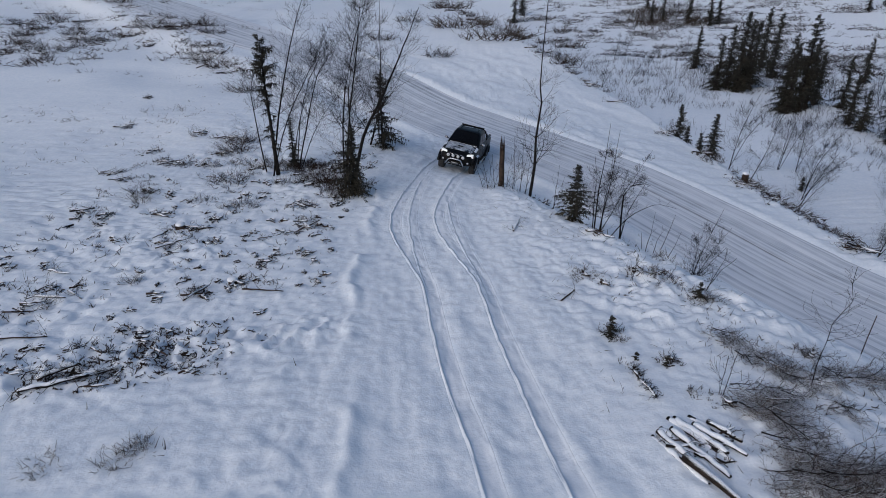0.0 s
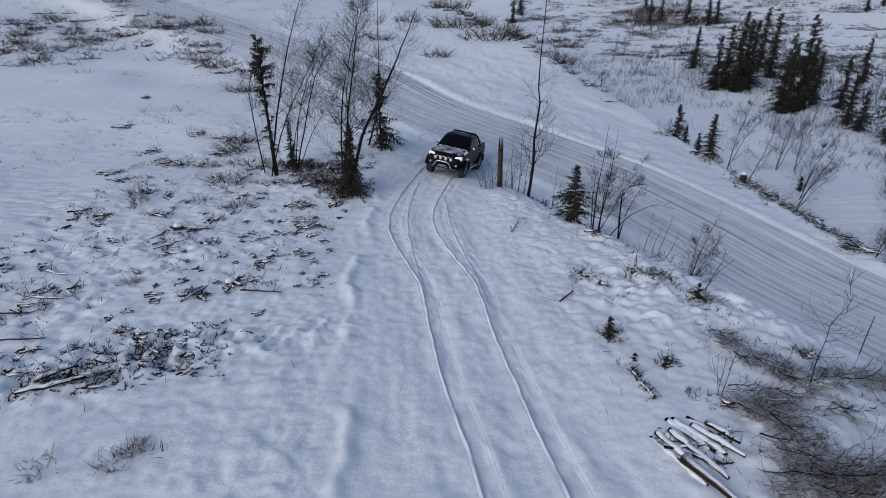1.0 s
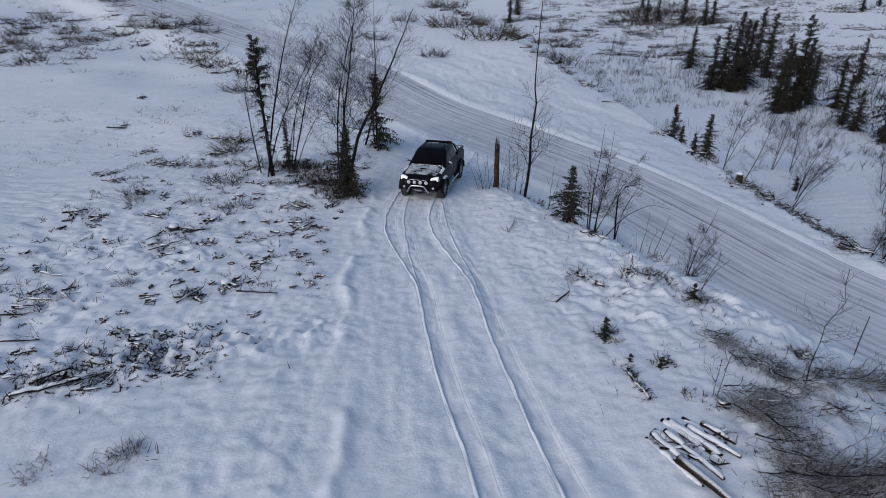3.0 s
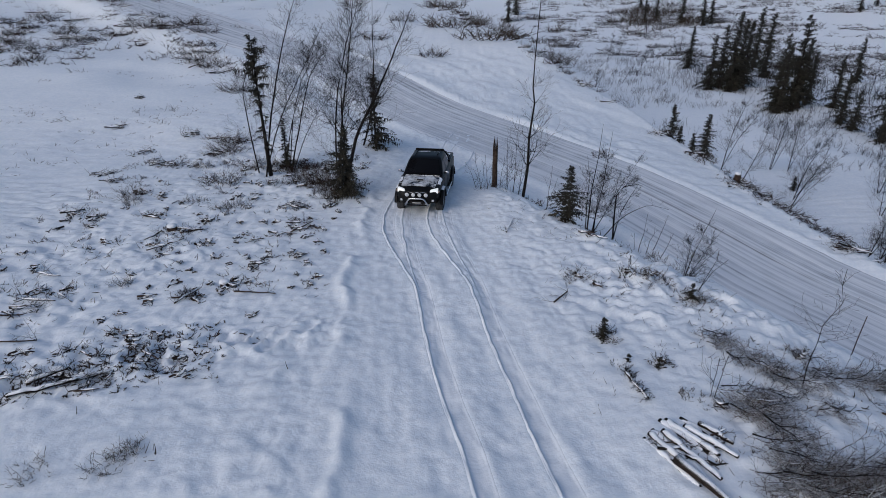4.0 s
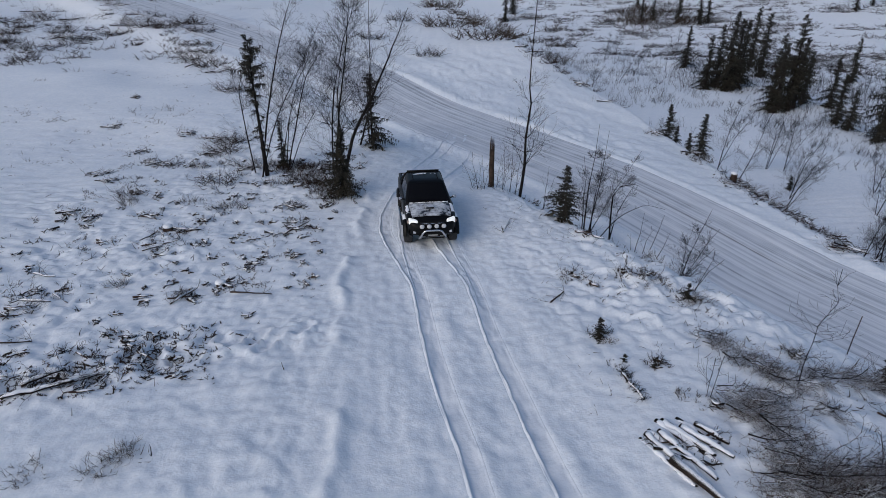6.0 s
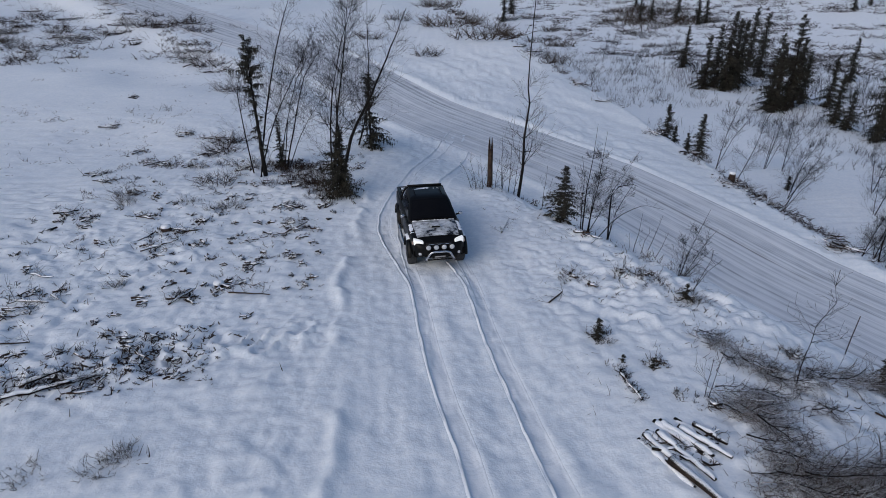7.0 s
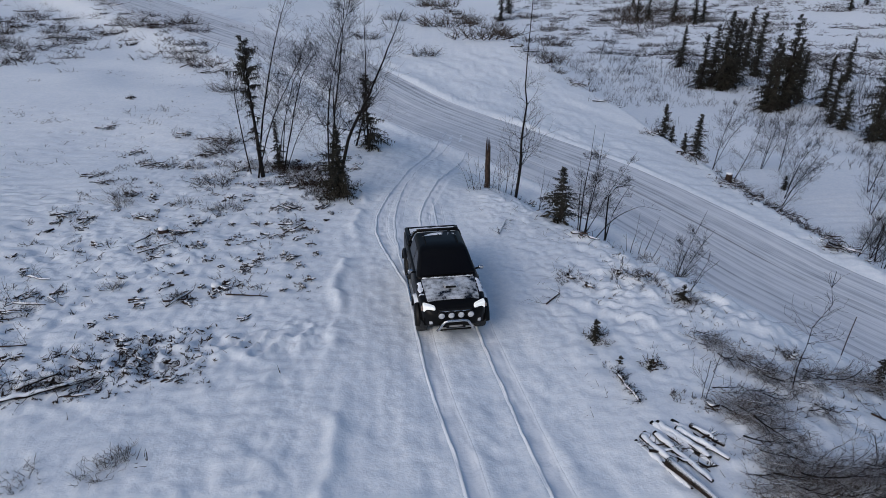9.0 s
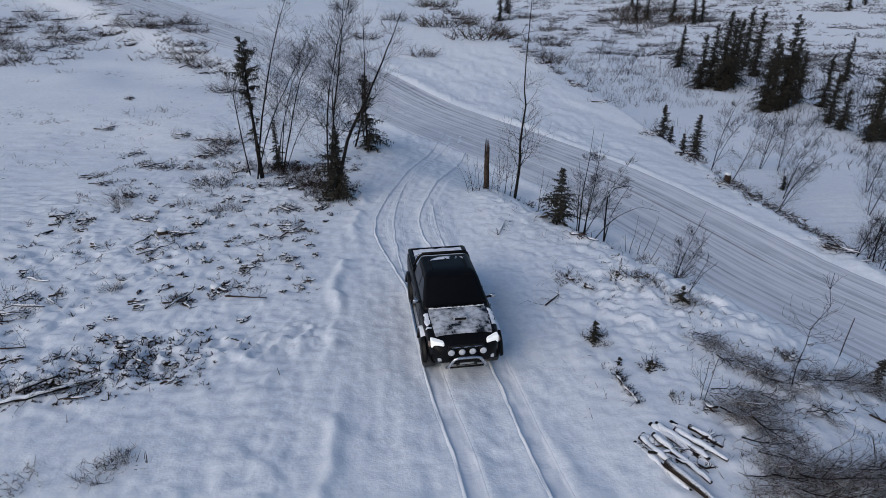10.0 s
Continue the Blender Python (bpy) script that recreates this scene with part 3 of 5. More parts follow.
def spruce(x, y, h, wide, label, seed, ragged=0.25, low=0.05, full=1.0, lean=0.0, group="spruces", name="spruce_tree", top=False):
    """A spruce: trunk, and whorls of drooping boughs with hanging twigs."""
    rnd = random.Random(seed)
    root = thing(name, x, y, label, "tree", group, 0.1, rnd.uniform(0, 360) if not lean else 0)
    trunk, crown = Shell(), Shell()
    trunk.tube([(lean * h * t, 0, h * t - 0.05) for t in (0, 0.3, 0.6, 1)], [0.016 * h + 0.01, 0.012 * h, 0.007 * h, 0.004], 7)
    z = low * h
    step = h * 0.024 + 0.045
    bald = [(rnd.uniform(0, 6.28), rnd.uniform(0.1, 0.9)) for _ in range(5)]
    while z < h * 0.985:
        f = z / h
        for b in range(int(rnd.uniform(4, 7) * full * (0.35 if top and f < 0.58 else 1.0) + 0.5)):
            ang = rnd.uniform(0, 2 * math.pi)
            reach = wide * (1 - f) ** 0.9 * rnd.uniform(max(0.2, 0.95 - 2.4 * ragged), 1.25) + 0.012 * h
            if top:
                reach = wide * (0.32 + 0.68 * float(smooth(0.5, 0.7, f))) * min(1.0, 3.2 * (1 - f) + 0.1) * rnd.uniform(0.35, 1.15)
            elif f < 0.2:
                reach *= 0.75 + f
            for side_angle, side_f in bald:
                if abs(f - side_f) < 0.09 and math.cos(ang - side_angle) > 0.5:
                    reach *= 0.5
            ux, uy = math.cos(ang), math.sin(ang)
            base = Vector((lean * z, 0, z + rnd.uniform(-0.5, 0.5) * step))
            droop = rnd.uniform(0.3, 0.75) * (1 - f) + 0.05
            n = (6 + int(reach * 8)) if h < 4 or top else 5 + int(reach * 5)
            pts = []
            for i in range(n + 1):
                t = i / n
                pts.append(base + Vector((ux * reach * t, uy * reach * t, reach * (0.25 * t * (1 if f > 0.6 else 0.4) - droop * t * t * 1.2 + 0.15 * t ** 4))))
            spine = pts[:: max(1, n // 3)]
            crown.tube([tuple(p) for p in spine], [0.012 - 0.009 * i / len(spine) for i in range(len(spine))], 3)
            for i in range(n):
                p = pts[i].lerp(pts[i + 1], rnd.random())
                t = (i + 0.5) / n
                size = (0.02 + 0.037 * min(h, 1.5) + 0.014 * h + 0.17 * reach * (1 - t)) * rnd.uniform(0.55, 1.25)
                for s in (-1, 1):
                    fan = rnd.uniform(0.2, 1.1)
                    way = Vector((ux * 0.7 - uy * s * fan, uy * 0.7 + ux * s * fan, rnd.uniform(-0.6, 0.15))).normalized()
                    side = way.cross(Vector((rnd.gauss(0, 0.4), rnd.gauss(0, 0.4), 1))).normalized() * size * (0.16 if h < 4 or top else 0.19)
                    tip = p + way * size
                    mid = p + way * size * 0.45
                    crown.face(p, mid + side, tip, mid - side)
                    drop = Vector((rnd.gauss(0, 0.1), rnd.gauss(0, 0.1), -1)) * size * (0.6 if h < 3 else 1.1)
                    crown.face(mid - side * 0.5, mid + side * 0.6, mid + drop)
        z += step * rnd.uniform(0.8, 1.2)
    part("trunk", trunk, BIRCH, root)
    tagged(part("crown", crown, NEEDLE, root), kind="stuff")
    return root


def tuft_mesh(rnd, radius, height, count, flat=0.5, level=1, thick=0.006):
    s = Shell()
    for _ in range(count):
        a, r = rnd.uniform(0, 2 * math.pi), radius * math.sqrt(rnd.random())
        p = (r * math.cos(a), r * math.sin(a), -0.04)
        out = rnd.gauss(0, flat), rnd.gauss(0, flat)
        twig(s, p, (out[0] + 0.3 * math.cos(a), out[1] + 0.3 * math.sin(a), 0.75), height * rnd.uniform(0.45, 1.1), thick * rnd.uniform(0.7, 1.5), rnd, level, 0.0)
    return s


def tuft(x, y, radius, height, count, label, seed, mat=None, flat=0.5, level=1, name="heather_tuft", category="shrub", group="heather tufts", thick=0.006, sx=1.0, rz=0.0):
    rnd = random.Random(seed)
    root = new(name)
    root.empty_display_size = 0.2
    root.matrix_basis = pose(x, y, ground_at(x, y), 0, 0, rz)
    tagged(root, label, category, group)
    shell = tuft_mesh(rnd, radius, height, count, flat, level, thick)
    shell.v = [(a * sx, b, c) for a, b, c in shell.v]
    tagged(part("twiggery", shell, mat or HEATHER, root), kind="stuff")
    return root


def slash_clump(x, y, r, seed, sticks=10, group="slash clumps", label="clump of broken branches under patchy snow, dark bits for bark and shaded holes"):
    """Broken branches lying crossed over dark bits, with snow lodged on the larger ones."""
    rnd = random.Random(seed)
    root = thing("slash_clump", x, y, label, "slash", group, rz=rnd.uniform(-60, 60))
    fine = Shell()
    big = 1 + 0.012 * y
    for _ in range(int(sticks * 1.6)):
        a, q = rnd.uniform(0, 6.28), r * math.sqrt(rnd.random())
        way = (rnd.gauss(0.3, 1.0), rnd.gauss(0, 0.7), rnd.uniform(-0.1, 0.55))
        limb(fine, (1.3 * q * math.cos(a), 0.8 * q * math.sin(a), rnd.uniform(-0.02, 0.06)), way, r * rnd.uniform(0.3, 0.8), rnd.uniform(0.005, 0.010) * big, rnd, 1)
    tagged(part("twiggery", fine, DARKHEATH if seed % 3 else HEATHER, root), kind="stuff")
    # Dark bits: bark scraps, and near-black lumps standing in for shaded holes under snow.
    dark = Shell()
    for _ in range(int(sticks * 1.1)):
        a, q = rnd.uniform(0, 6.28), r * math.sqrt(rnd.random())
        px, py, b, e = 1.3 * q * math.cos(a), 0.8 * q * math.sin(a), rnd.uniform(0, 6.28), rnd.uniform(0.010, 0.030) * big
        n = rnd.uniform(1.2, 4.0) * e
        dark.tube([(px - n * math.cos(b), py - n * math.sin(b), -0.02), (px, py, rnd.uniform(0.02, 0.05)), (px + n * math.cos(b), py + n * math.sin(b), rnd.uniform(-0.02, 0.05))], [e * 0.4, e, e * 0.3], 6, cap=True)
    tagged(part("dark_bits", dark, BARKSHADE, root), kind="stuff")
    for k in range(max(2, sticks // 4)):
        a = rnd.gauss(0, 0.7)
        half = r * rnd.uniform(0.45, 1.0)
        cx, cy, z = rnd.gauss(0, 0.3 * r), rnd.gauss(0, 0.35 * r), rnd.uniform(0.02, 0.09)
        tilt = rnd.uniform(-0.12, 0.16)
        line = [(cx + half * t * math.cos(a) + rnd.gauss(0, 0.02), cy + half * t * math.sin(a) + rnd.gauss(0, 0.02), z + tilt * t * half + rnd.gauss(0, 0.008)) for t in (-1, -0.6, -0.2, 0.2, 0.6, 1)]
        e = rnd.uniform(0.012, 0.03) * big
        stick = Shell()
        stick.tube(line, [e, e * 0.95, e * 0.9, e * 0.8, e * 0.65, e * 0.4], 7, cap=True)
        wood = part("stick", stick, DEADWOOD if k % 2 else BIRCH, root)
        snow = Shell()
        i0 = rnd.randint(0, 2)
        bit = line[i0:i0 + 4]
        snow.tube([(px, py, pz + e * 0.75) for px, py, pz in bit], [e * 0.3, e * 0.85, e * 0.95, e * 0.3][:len(bit)], 6, cap=True)
        part("snow_cap", snow, CAP, wood)
    return root


def rod(x0, y0, x1, y1, radius, label, seed, name="fallen_log", cap=True, lift=0.0, mat=None, sag=0.0, tilt=0.0, category="log", group="logs", side_twigs=0, buried=1.08, shoots=(0.2, 0.6)):
    """A trunk or stick that lies in the snow, with snow along its top."""
    rnd = random.Random(seed)
    length = math.hypot(x1 - x0, y1 - y0)
    xm, ym = (x0 + x1) / 2, (y0 + y1) / 2
    root = new(name)
    z0, z1 = ground_at(x0, y0), ground_at(x1, y1)
    root.matrix_basis = pose(x0, y0, z0 + radius * 0.4 + lift)
    tagged(root, label, category, group)
    n = max(4, int(length / 0.25))
    line = [((x1 - x0) * t, (y1 - y0) * t, (z1 - z0 + tilt) * t + rnd.gauss(0, 0.012) - sag * math.sin(math.pi * t)) for t in [i / n for i in range(n + 1)]]
    body = Shell()
    body.tube(line, [radius * (1 - 0.35 * i / n) * rnd.uniform(0.94, 1.06) for i in range(n + 1)], 9, cap=True)
    trunk = part("trunk", body, mat or DEADWOOD, root)
    if side_twigs:
        s = Shell()
        for _ in range(side_twigs):
            p = rnd.choice(line)
            twig(s, p, (rnd.gauss(0, 1), rnd.gauss(0, 1), rnd.uniform(0, 0.8)), rnd.uniform(*shoots), 0.008, rnd, 1, 0.0)
        tagged(part("side_growth", s, TWIG, trunk), kind="stuff")
    if cap:
        c = Shell()
        rings = []
        steps = max(6, int(length / 0.09))
        wave, drift = [rnd.uniform(0.35, 1.3) for _ in range(steps // 2 + 3)], [rnd.gauss(0, 0.3) for _ in range(steps // 2 + 3)]
        for i in range(steps + 1):
            at = i / steps * n
            lo = min(n - 1, int(at))
            p = [line[lo][q] + (line[lo + 1][q] - line[lo][q]) * (at - lo) for q in (0, 1, 2)]
            k = (1 if 0 < i < steps else 0.3) * (wave[i // 2] if i % 2 == 0 else (wave[i // 2] + wave[i // 2 + 1]) / 2) * rnd.uniform(0.85, 1.15)
            r = radius * (1 - 0.35 * i / steps)
            slide = drift[i // 2] * r
            p = (p[0] - (y1 - y0) / length * slide, p[1] + (x1 - x0) / length * slide, p[2])
            nx, ny = -(y1 - y0) / length, (x1 - x0) / length
            rings.append([(p[0] + nx * r * buried * math.cos(a) * (0.6 + 0.4 * k), p[1] + ny * r * buried * math.cos(a) * (0.6 + 0.4 * k), p[2] + r * 0.45 + (r * 0.6 + 0.03) * k * math.sin(a)) for a in [math.pi * j / 6 for j in range(7)]])
        c.rings(rings, cap=True)
        part("snow_cap", c, CAP, root, "soft white snow lying along the top")
    return root


# the stand beside the junction
bare_tree(-8.47, 27.05, [[(0.64, 3.04), (1.55, 5.97), (2.5, 8.5)], [(0.9, 2.66), (2.3, 5.24), (3.2, 6.9)]], 0.075, 9, "slender leafless birch with two leaning dark stems", 1, reach=0.24)
bare_tree(-8.9, 27.5, [[(-0.31, 3.01), (-0.25, 4.28), (0.23, 5.6)]], 0.05, 8, "thin leafless birch with a crooked stem", 2, reach=0.22)
bare_tree(-7.62, 28.46, [[(0.82, 2.76), (1.42, 4.58), (2.62, 6.3)], [(0.3, 2.5), (0.9, 4.4), (1.9, 6.0)], [(0.9, 1.8), (1.9, 3.4), (2.7, 4.6)]], 0.055, 11, "bushy leafless birch with fine twigs", 3, reach=0.3)
bare_tree(-8.1, 29.4, [[(0.67, 2.56), (1.61, 4.3)], [(0.2, 1.9), (0.5, 3.6)]], 0.04, 9, "thin leafless birch beside taller ones", 4)
bare_tree(-4.77, 25.79, [[(0.22, 2.34), (0.64, 4.99), (1.2, 8.9)], [(0.0, 2.85), (0.5, 5.68), (1.5, 8.4)], [(0.35, 2.3), (0.3, 4.3), (0.9, 6.6)]], 0.08, 13, "tall leafless birch clump with fine upright twigs", 5, reach=0.26)
bare_tree(-4.45, 25.85, [[(0.53, 2.2), (1.53, 4.1), (2.45, 6.1), (3.14, 7.6)]], 0.12, 9, "thick leafless birch leaning over the lane", 6, reach=0.27)
bare_tree(-4.51, 32.44, [[(0.56, 1.93), (0.79, 4.6), (0.86, 8.2)]], 0.08, 9, "dark leafless birch behind the clump", 7, reach=0.22)
spruce(-4.2, 24.4, 3.1, 1.4, "small dense dark spruce at the lane edge", 11, 0.28, 0.02, 1.15, group="young spruces")
spruce(-3.75, 32.0, 4.2, 1.7, "young spruce with sparse boughs below a birch", 12, 0.34, 0.05, 0.7, group="young spruces")
spruce(-7.9, 28.9, 2.5, 0.6, "small thin spruce among birch stems", 13, 0.34, 0.05, 0.8, group="young spruces")
spruce(-8.3, 27.3, 6.6, 1.15, "slim spruce with needles mostly near its top", 14, 0.4, 0.22, 0.85, -0.03, group="young spruces", top=True)
spruce(4.9, 21.8, 2.4, 1.3, "small dark spruce beside leafless birches", 15, 0.3, 0.02, 0.9, group="young spruces")
spruce(10.7, 11.6, 1.0, 0.4, "tiny spruce at the foot of the bank", 16, 0.35, 0.1, 0.7, group="young spruces")

for i, (x, y, h, w) in enumerate([(4.13, 13.05, 0.75, 0.28), (5.15, 11.75, 0.4, 0.25), (4.5, 12.0, 0.35, 0.2), (7.2, 15.1, 0.6, 0.4)]):
    spruce(x, y, h, w, "tiny snow-dusted spruce poking out of the bank", 180 + i, 0.3, 0.05, 1.0, group="young spruces")

# beside the lane, towards the road
bare_tree(3.75, 26.64, [[(0.14, 1.6), (0.1, 2.9), (0.24, 4.5), (0.16, 6.3), (0.3, 11.2)]], 0.115, 5, "tall slender leafless birch with thin side branches", 21, low=0.2, reach=0.16, level=2)
for i, (x, y, dx, h) in enumerate([(1.68, 25.5, -0.29, 1.8), (2.0, 25.7, -0.18, 1.7), (2.85, 25.9, 0.0, 2.1), (3.23, 26.2, 0.1, 3.7), (4.78, 25.8, 0.1, 2.2), (3.4, 25.6, 0.2, 2.4),
                                   (1.5, 25.9, -0.5, 1.3), (2.6, 26.2, 0.2, 1.6), (3.0, 26.6, -0.1, 2.6)]):
    bare_tree(x, y, [[(dx * 0.4, h * 0.5), (dx, h)], [(dx * 0.2 + 0.15, h * 0.4), (dx + 0.3, h * 0.75)]], 0.022, 6, "leafless sapling in snow beside the road", 30 + i, "sapling", 0.15, 0.25, 1, "saplings")
bare_tree(5.63, 21.5, [[(0.03, 1.87), (0.15, 4.4)], [(-0.1, 1.5), (-0.2, 3.1)]], 0.05, 10, "leafless birch with fine twigs on the bank", 51, reach=0.24)
bare_tree(6.2, 22.9, [[(0.34, 2.11), (0.62, 4.4)], [(0.77, 1.84), (1.7, 3.8)], [(0.1, 1.7), (0.2, 3.5)]], 0.05, 10, "bushy leafless birch with several stems", 52, reach=0.26)
bare_tree(7.3, 23.4, [[(-0.04, 2.3), (0.5, 2.8), (0.95, 2.75)], [(0.2, 1.6), (0.7, 3.0)]], 0.06, 7, "crooked dark leafless birch on the bank", 53)
bare_tree(5.81, 20.08, [[(0.68, 0.76), (1.54, 1.25), (2.34, 1.16)]], 0.03, 3, "thin bare stem arching over the bank", 54, reach=0.2, level=1)
for i, (x, y, dx, h) in enumerate([(8.32, 23.03, 0.19, 1.9), (8.97, 23.13, 0.45, 1.7), (8.6, 22.9, 0.3, 1.3), (9.1, 22.6, 0.5, 1.2), (8.0, 22.6, -0.1, 1.2)]):
    bare_tree(x, y, [[(dx * 0.5, h * 0.5), (dx, h)]], 0.025, 3, "bare stub of a young birch in the ditch", 60 + i, "sapling", 0.3, 0.2, 1, "saplings")
bare_tree(9.0, 20.0, [[(0.25, 1.7), (0.7, 3.6)], [(0.5, 1.5), (1.0, 2.9)], [(0.1, 1.4), (0.3, 2.8)], [(0.7, 1.2), (1.3, 1.9)]], 0.035, 10, "fan-shaped leafless birch bush on the road bank", 71, reach=0.24)
bare_tree(7.62, 15.64, [[(0.17, 0.9), (0.31, 1.5)], [(0.4, 0.7), (0.7, 1.1)]], 0.02, 6, "small bare shrub on the shelf edge", 72, "sapling", 0.2, 0.3, 1, "saplings")
bare_tree(5.55, 16.18, [[(0.06, 1.07)], [(0.2, 0.9)], [(-0.1, 0.7)]], 0.012, 7, "small bare shrub in snow", 73, "sapling", 0.2, 0.3, 1, "saplings")
bare_tree(8.24, 11.05, [[(-0.05, 0.6), (0.05, 1.24), (0.12, 1.6), (0.3, 2.2), (0.35, 2.95)]], 0.02, 14, "thin leaning bare birch sapling above the bank", 74, "sapling", 0.4, 0.28, 1, "saplings")
bare_tree(6.0, 10.6, [[(0.05, 0.7), (0.1, 1.35)], [(-0.1, 0.5), (-0.05, 1.1)]], 0.014, 8, "thin bare shrub rising from snow", 75, "sapling", 0.2, 0.35, 1, "saplings")


def snag():
    root = thing("tree_snag", 2.35, 26.4, "broken brown tree stump with a splintered top", "stump", sink=0.1)
    rnd = random.Random(5)
    s = Shell()
    s.tube([(0, 0, 0), (0.02, 0, 0.5), (0, 0, 1.2), (0.01, 0, 1.75)], [0.15, 0.125, 0.12, 0.11], 10, cap=True)
    trunk = part("trunk", s, DEADWOOD, root)
    sp = Shell()
    for i in range(9):
        a = 2 * math.pi * i / 9
        h = rnd.uniform(0.25, 0.8)
        c, d = 0.085 * math.cos(a), 0.085 * math.sin(a)
        sp.tube([(c, d, 1.6), (c * 1.05, d * 1.05, 1.75 + h * 0.5), (c * 0.9, d * 0.9, 1.75 + h)], [0.04, 0.03, 0.006], 4)
    part("splintered_top", sp, DEADWOOD, trunk)


snag()

# valley trees beyond the road
VALLEY = [(39.8, 84.5, 10.6), (40.0, 88.4, 8.6), (42.7, 86.9, 9.3), (54.6, 108.3, 10.2), (51.2, 97.8, 10.0), (39.5, 71.4, 8.8), (41.5, 71.4, 11.0),
          (39.4, 70.2, 7.9), (44.9, 74.2, 6.5), (47.2, 72.5, 6.3), (42.7, 63.8, 5.4), (60.5, 89.4, 6.3), (41.7, 60.1, 4.3), (41.9, 55.7, 9.0), (43.0, 107.9, 7.0), (37.6, 86.0, 7.5), (44.5, 57.5, 8.5), (43.2, 73.0, 8.2), (41.3, 85.6, 9.6)]
for i, (x, y, h) in enumerate(VALLEY):
    spruce(x, y, h, 0.26 * h + 0.45, "tall dark spruce standing on the snowy valley floor" if h > 7 else "smaller dark spruce on the snowy valley floor", 100 + i, 0.3, 0.02, 0.95, group="valley spruces")
for i, (x, y, h) in enumerate([(16.6, 36.9, 2.9), (16.0, 41.2, 2.6), (16.0, 39.6, 1.3), (25.8, 41.6, 1.2), (15.9, 37.2, 1.3)]):
    spruce(x, y, h, 0.3 * h + 0.1, "young spruce on the bank below the road", 130 + i, 0.25, 0.03, 1.2, group="young spruces")
for i, (x, y, h) in enumerate([(19.2, 188.0, 10.7), (23.3, 205, 11), (64.7, 158.3, 9.5), (61.5, 163.6, 9), (57.0, 170.1, 8.0), (59.7, 193.5, 7), (101.8, 156.1, 7.7), (108.2, 159.8, 7.2), (67.5, 160, 8), (54.5, 172, 7), (88, 190, 9), (96, 186, 8)]):
    spruce(x, y, h, 0.2 * h, "dark spruce on the far snowy slope", 150 + i, 0.22, 0.03, 1.0, group="hillside spruces")
for i, (x, y, stems) in enumerate([
        (16.6, 34.2, [[(0.37, 2.4), (1.07, 4.5)], [(0.7, 2.0), (1.5, 3.4)]]), (17.6, 33.6, [[(0.7, 2.1), (1.05, 3.8)]]),
        (26.5, 46.4, [[(0.3, 2.8), (0.9, 6.0)], [(0.1, 2.5), (0.2, 4.9)], [(0.9, 2.4), (2.0, 4.6)]]), (19.5, 31.5, [[(0.5, 1.8), (1.5, 3.9)], [(1.0, 1.6), (2.4, 3.2)]]),
        (24.8, 39.7, [[(0.68, 2.6), (1.74, 4.4)], [(1.2, 2.0), (2.8, 3.6)], [(0.3, 2.2), (0.9, 4.6)]]), (27.6, 45.8, [[(0.05, 2.5), (0.14, 4.8)], [(0.8, 2.2), (1.9, 3.9)]]),
        (19.9, 24.4, [[(0.1, 1.5), (0.4, 3.4)], [(0.6, 1.3), (1.3, 2.6)], [(-0.2, 1.2), (-0.4, 2.4)]]), (20.6, 26.0, [[(0.3, 1.4), (0.8, 2.5)], [(0.7, 1.1), (1.6, 1.9)]]),
        (24.0, 29.0, [[(0.2, 2.0), (0.7, 4.0)], [(0.8, 1.8), (1.7, 3.4)], [(-0.2, 1.6), (-0.3, 3.2)]]), (26.2, 32.0, [[(0.4, 2.2), (1.1, 4.6)], [(0.1, 2.0), (0.2, 4.0)]]), (28.5, 36.0, [[(0.4, 2.4), (1.0, 5.0)], [(-0.3, 2.0), (-0.5, 4.2)]]), (22.6, 26.6, [[(0.3, 1.8), (0.9, 3.4)], [(-0.2, 1.4), (-0.4, 2.8)], [(0.9, 1.4), (1.8, 2.4)]]), (31.0, 40.0, [[(0.4, 2.4), (0.9, 5.2)], [(-0.4, 2.0), (-0.7, 4.2)]]), (21.5, 25.0, [[(0.3, 1.9), (0.9, 3.6)], [(0.0, 1.6), (0.1, 3.0)]]), (34.9, 124, [[(1.07, 4.3), (1.6, 6)]]), (49.7, 154, [[(-0.4, 5.2), (0, 7)]]), (36, 112, [[(1.2, 2.4), (2.4, 4)], [(0.5, 2.2), (0.9, 4.2)]]),
        (31.8, 120, [[(0.5, 3), (0.8, 5.5)], [(1.5, 3), (2.2, 4.6)]]), (46, 121, [[(0.2, 3), (0.3, 6)], [(-1, 2), (-1.6, 4)]]), (22, 88, [[(0.3, 2), (0.6, 4)], [(1, 2), (1.8, 3.4)]]), (27, 92, [[(0.8, 1.6), (1.6, 3)]]),
        (52, 96, [[(0.2, 2), (0.5, 4)]]), (33, 60, [[(0.5, 1.5), (1.2, 2.8)], [(0.2, 1.2), (0.4, 2.5)]]), (58, 82, [[(0.3, 3), (0.4, 5.5)], [(-0.5, 2), (-0.9, 4.6)]]), (50, 60, [[(0.4, 3), (0.7, 6)], [(-0.3, 2.4), (-0.4, 4.8)]])]):
    bare_tree(x, y, stems, 0.032 + 0.0003 * y, 11, "leafless birch leaning on the snowy valley side", 170 + i, low=0.2, reach=0.27, group="valley birches")

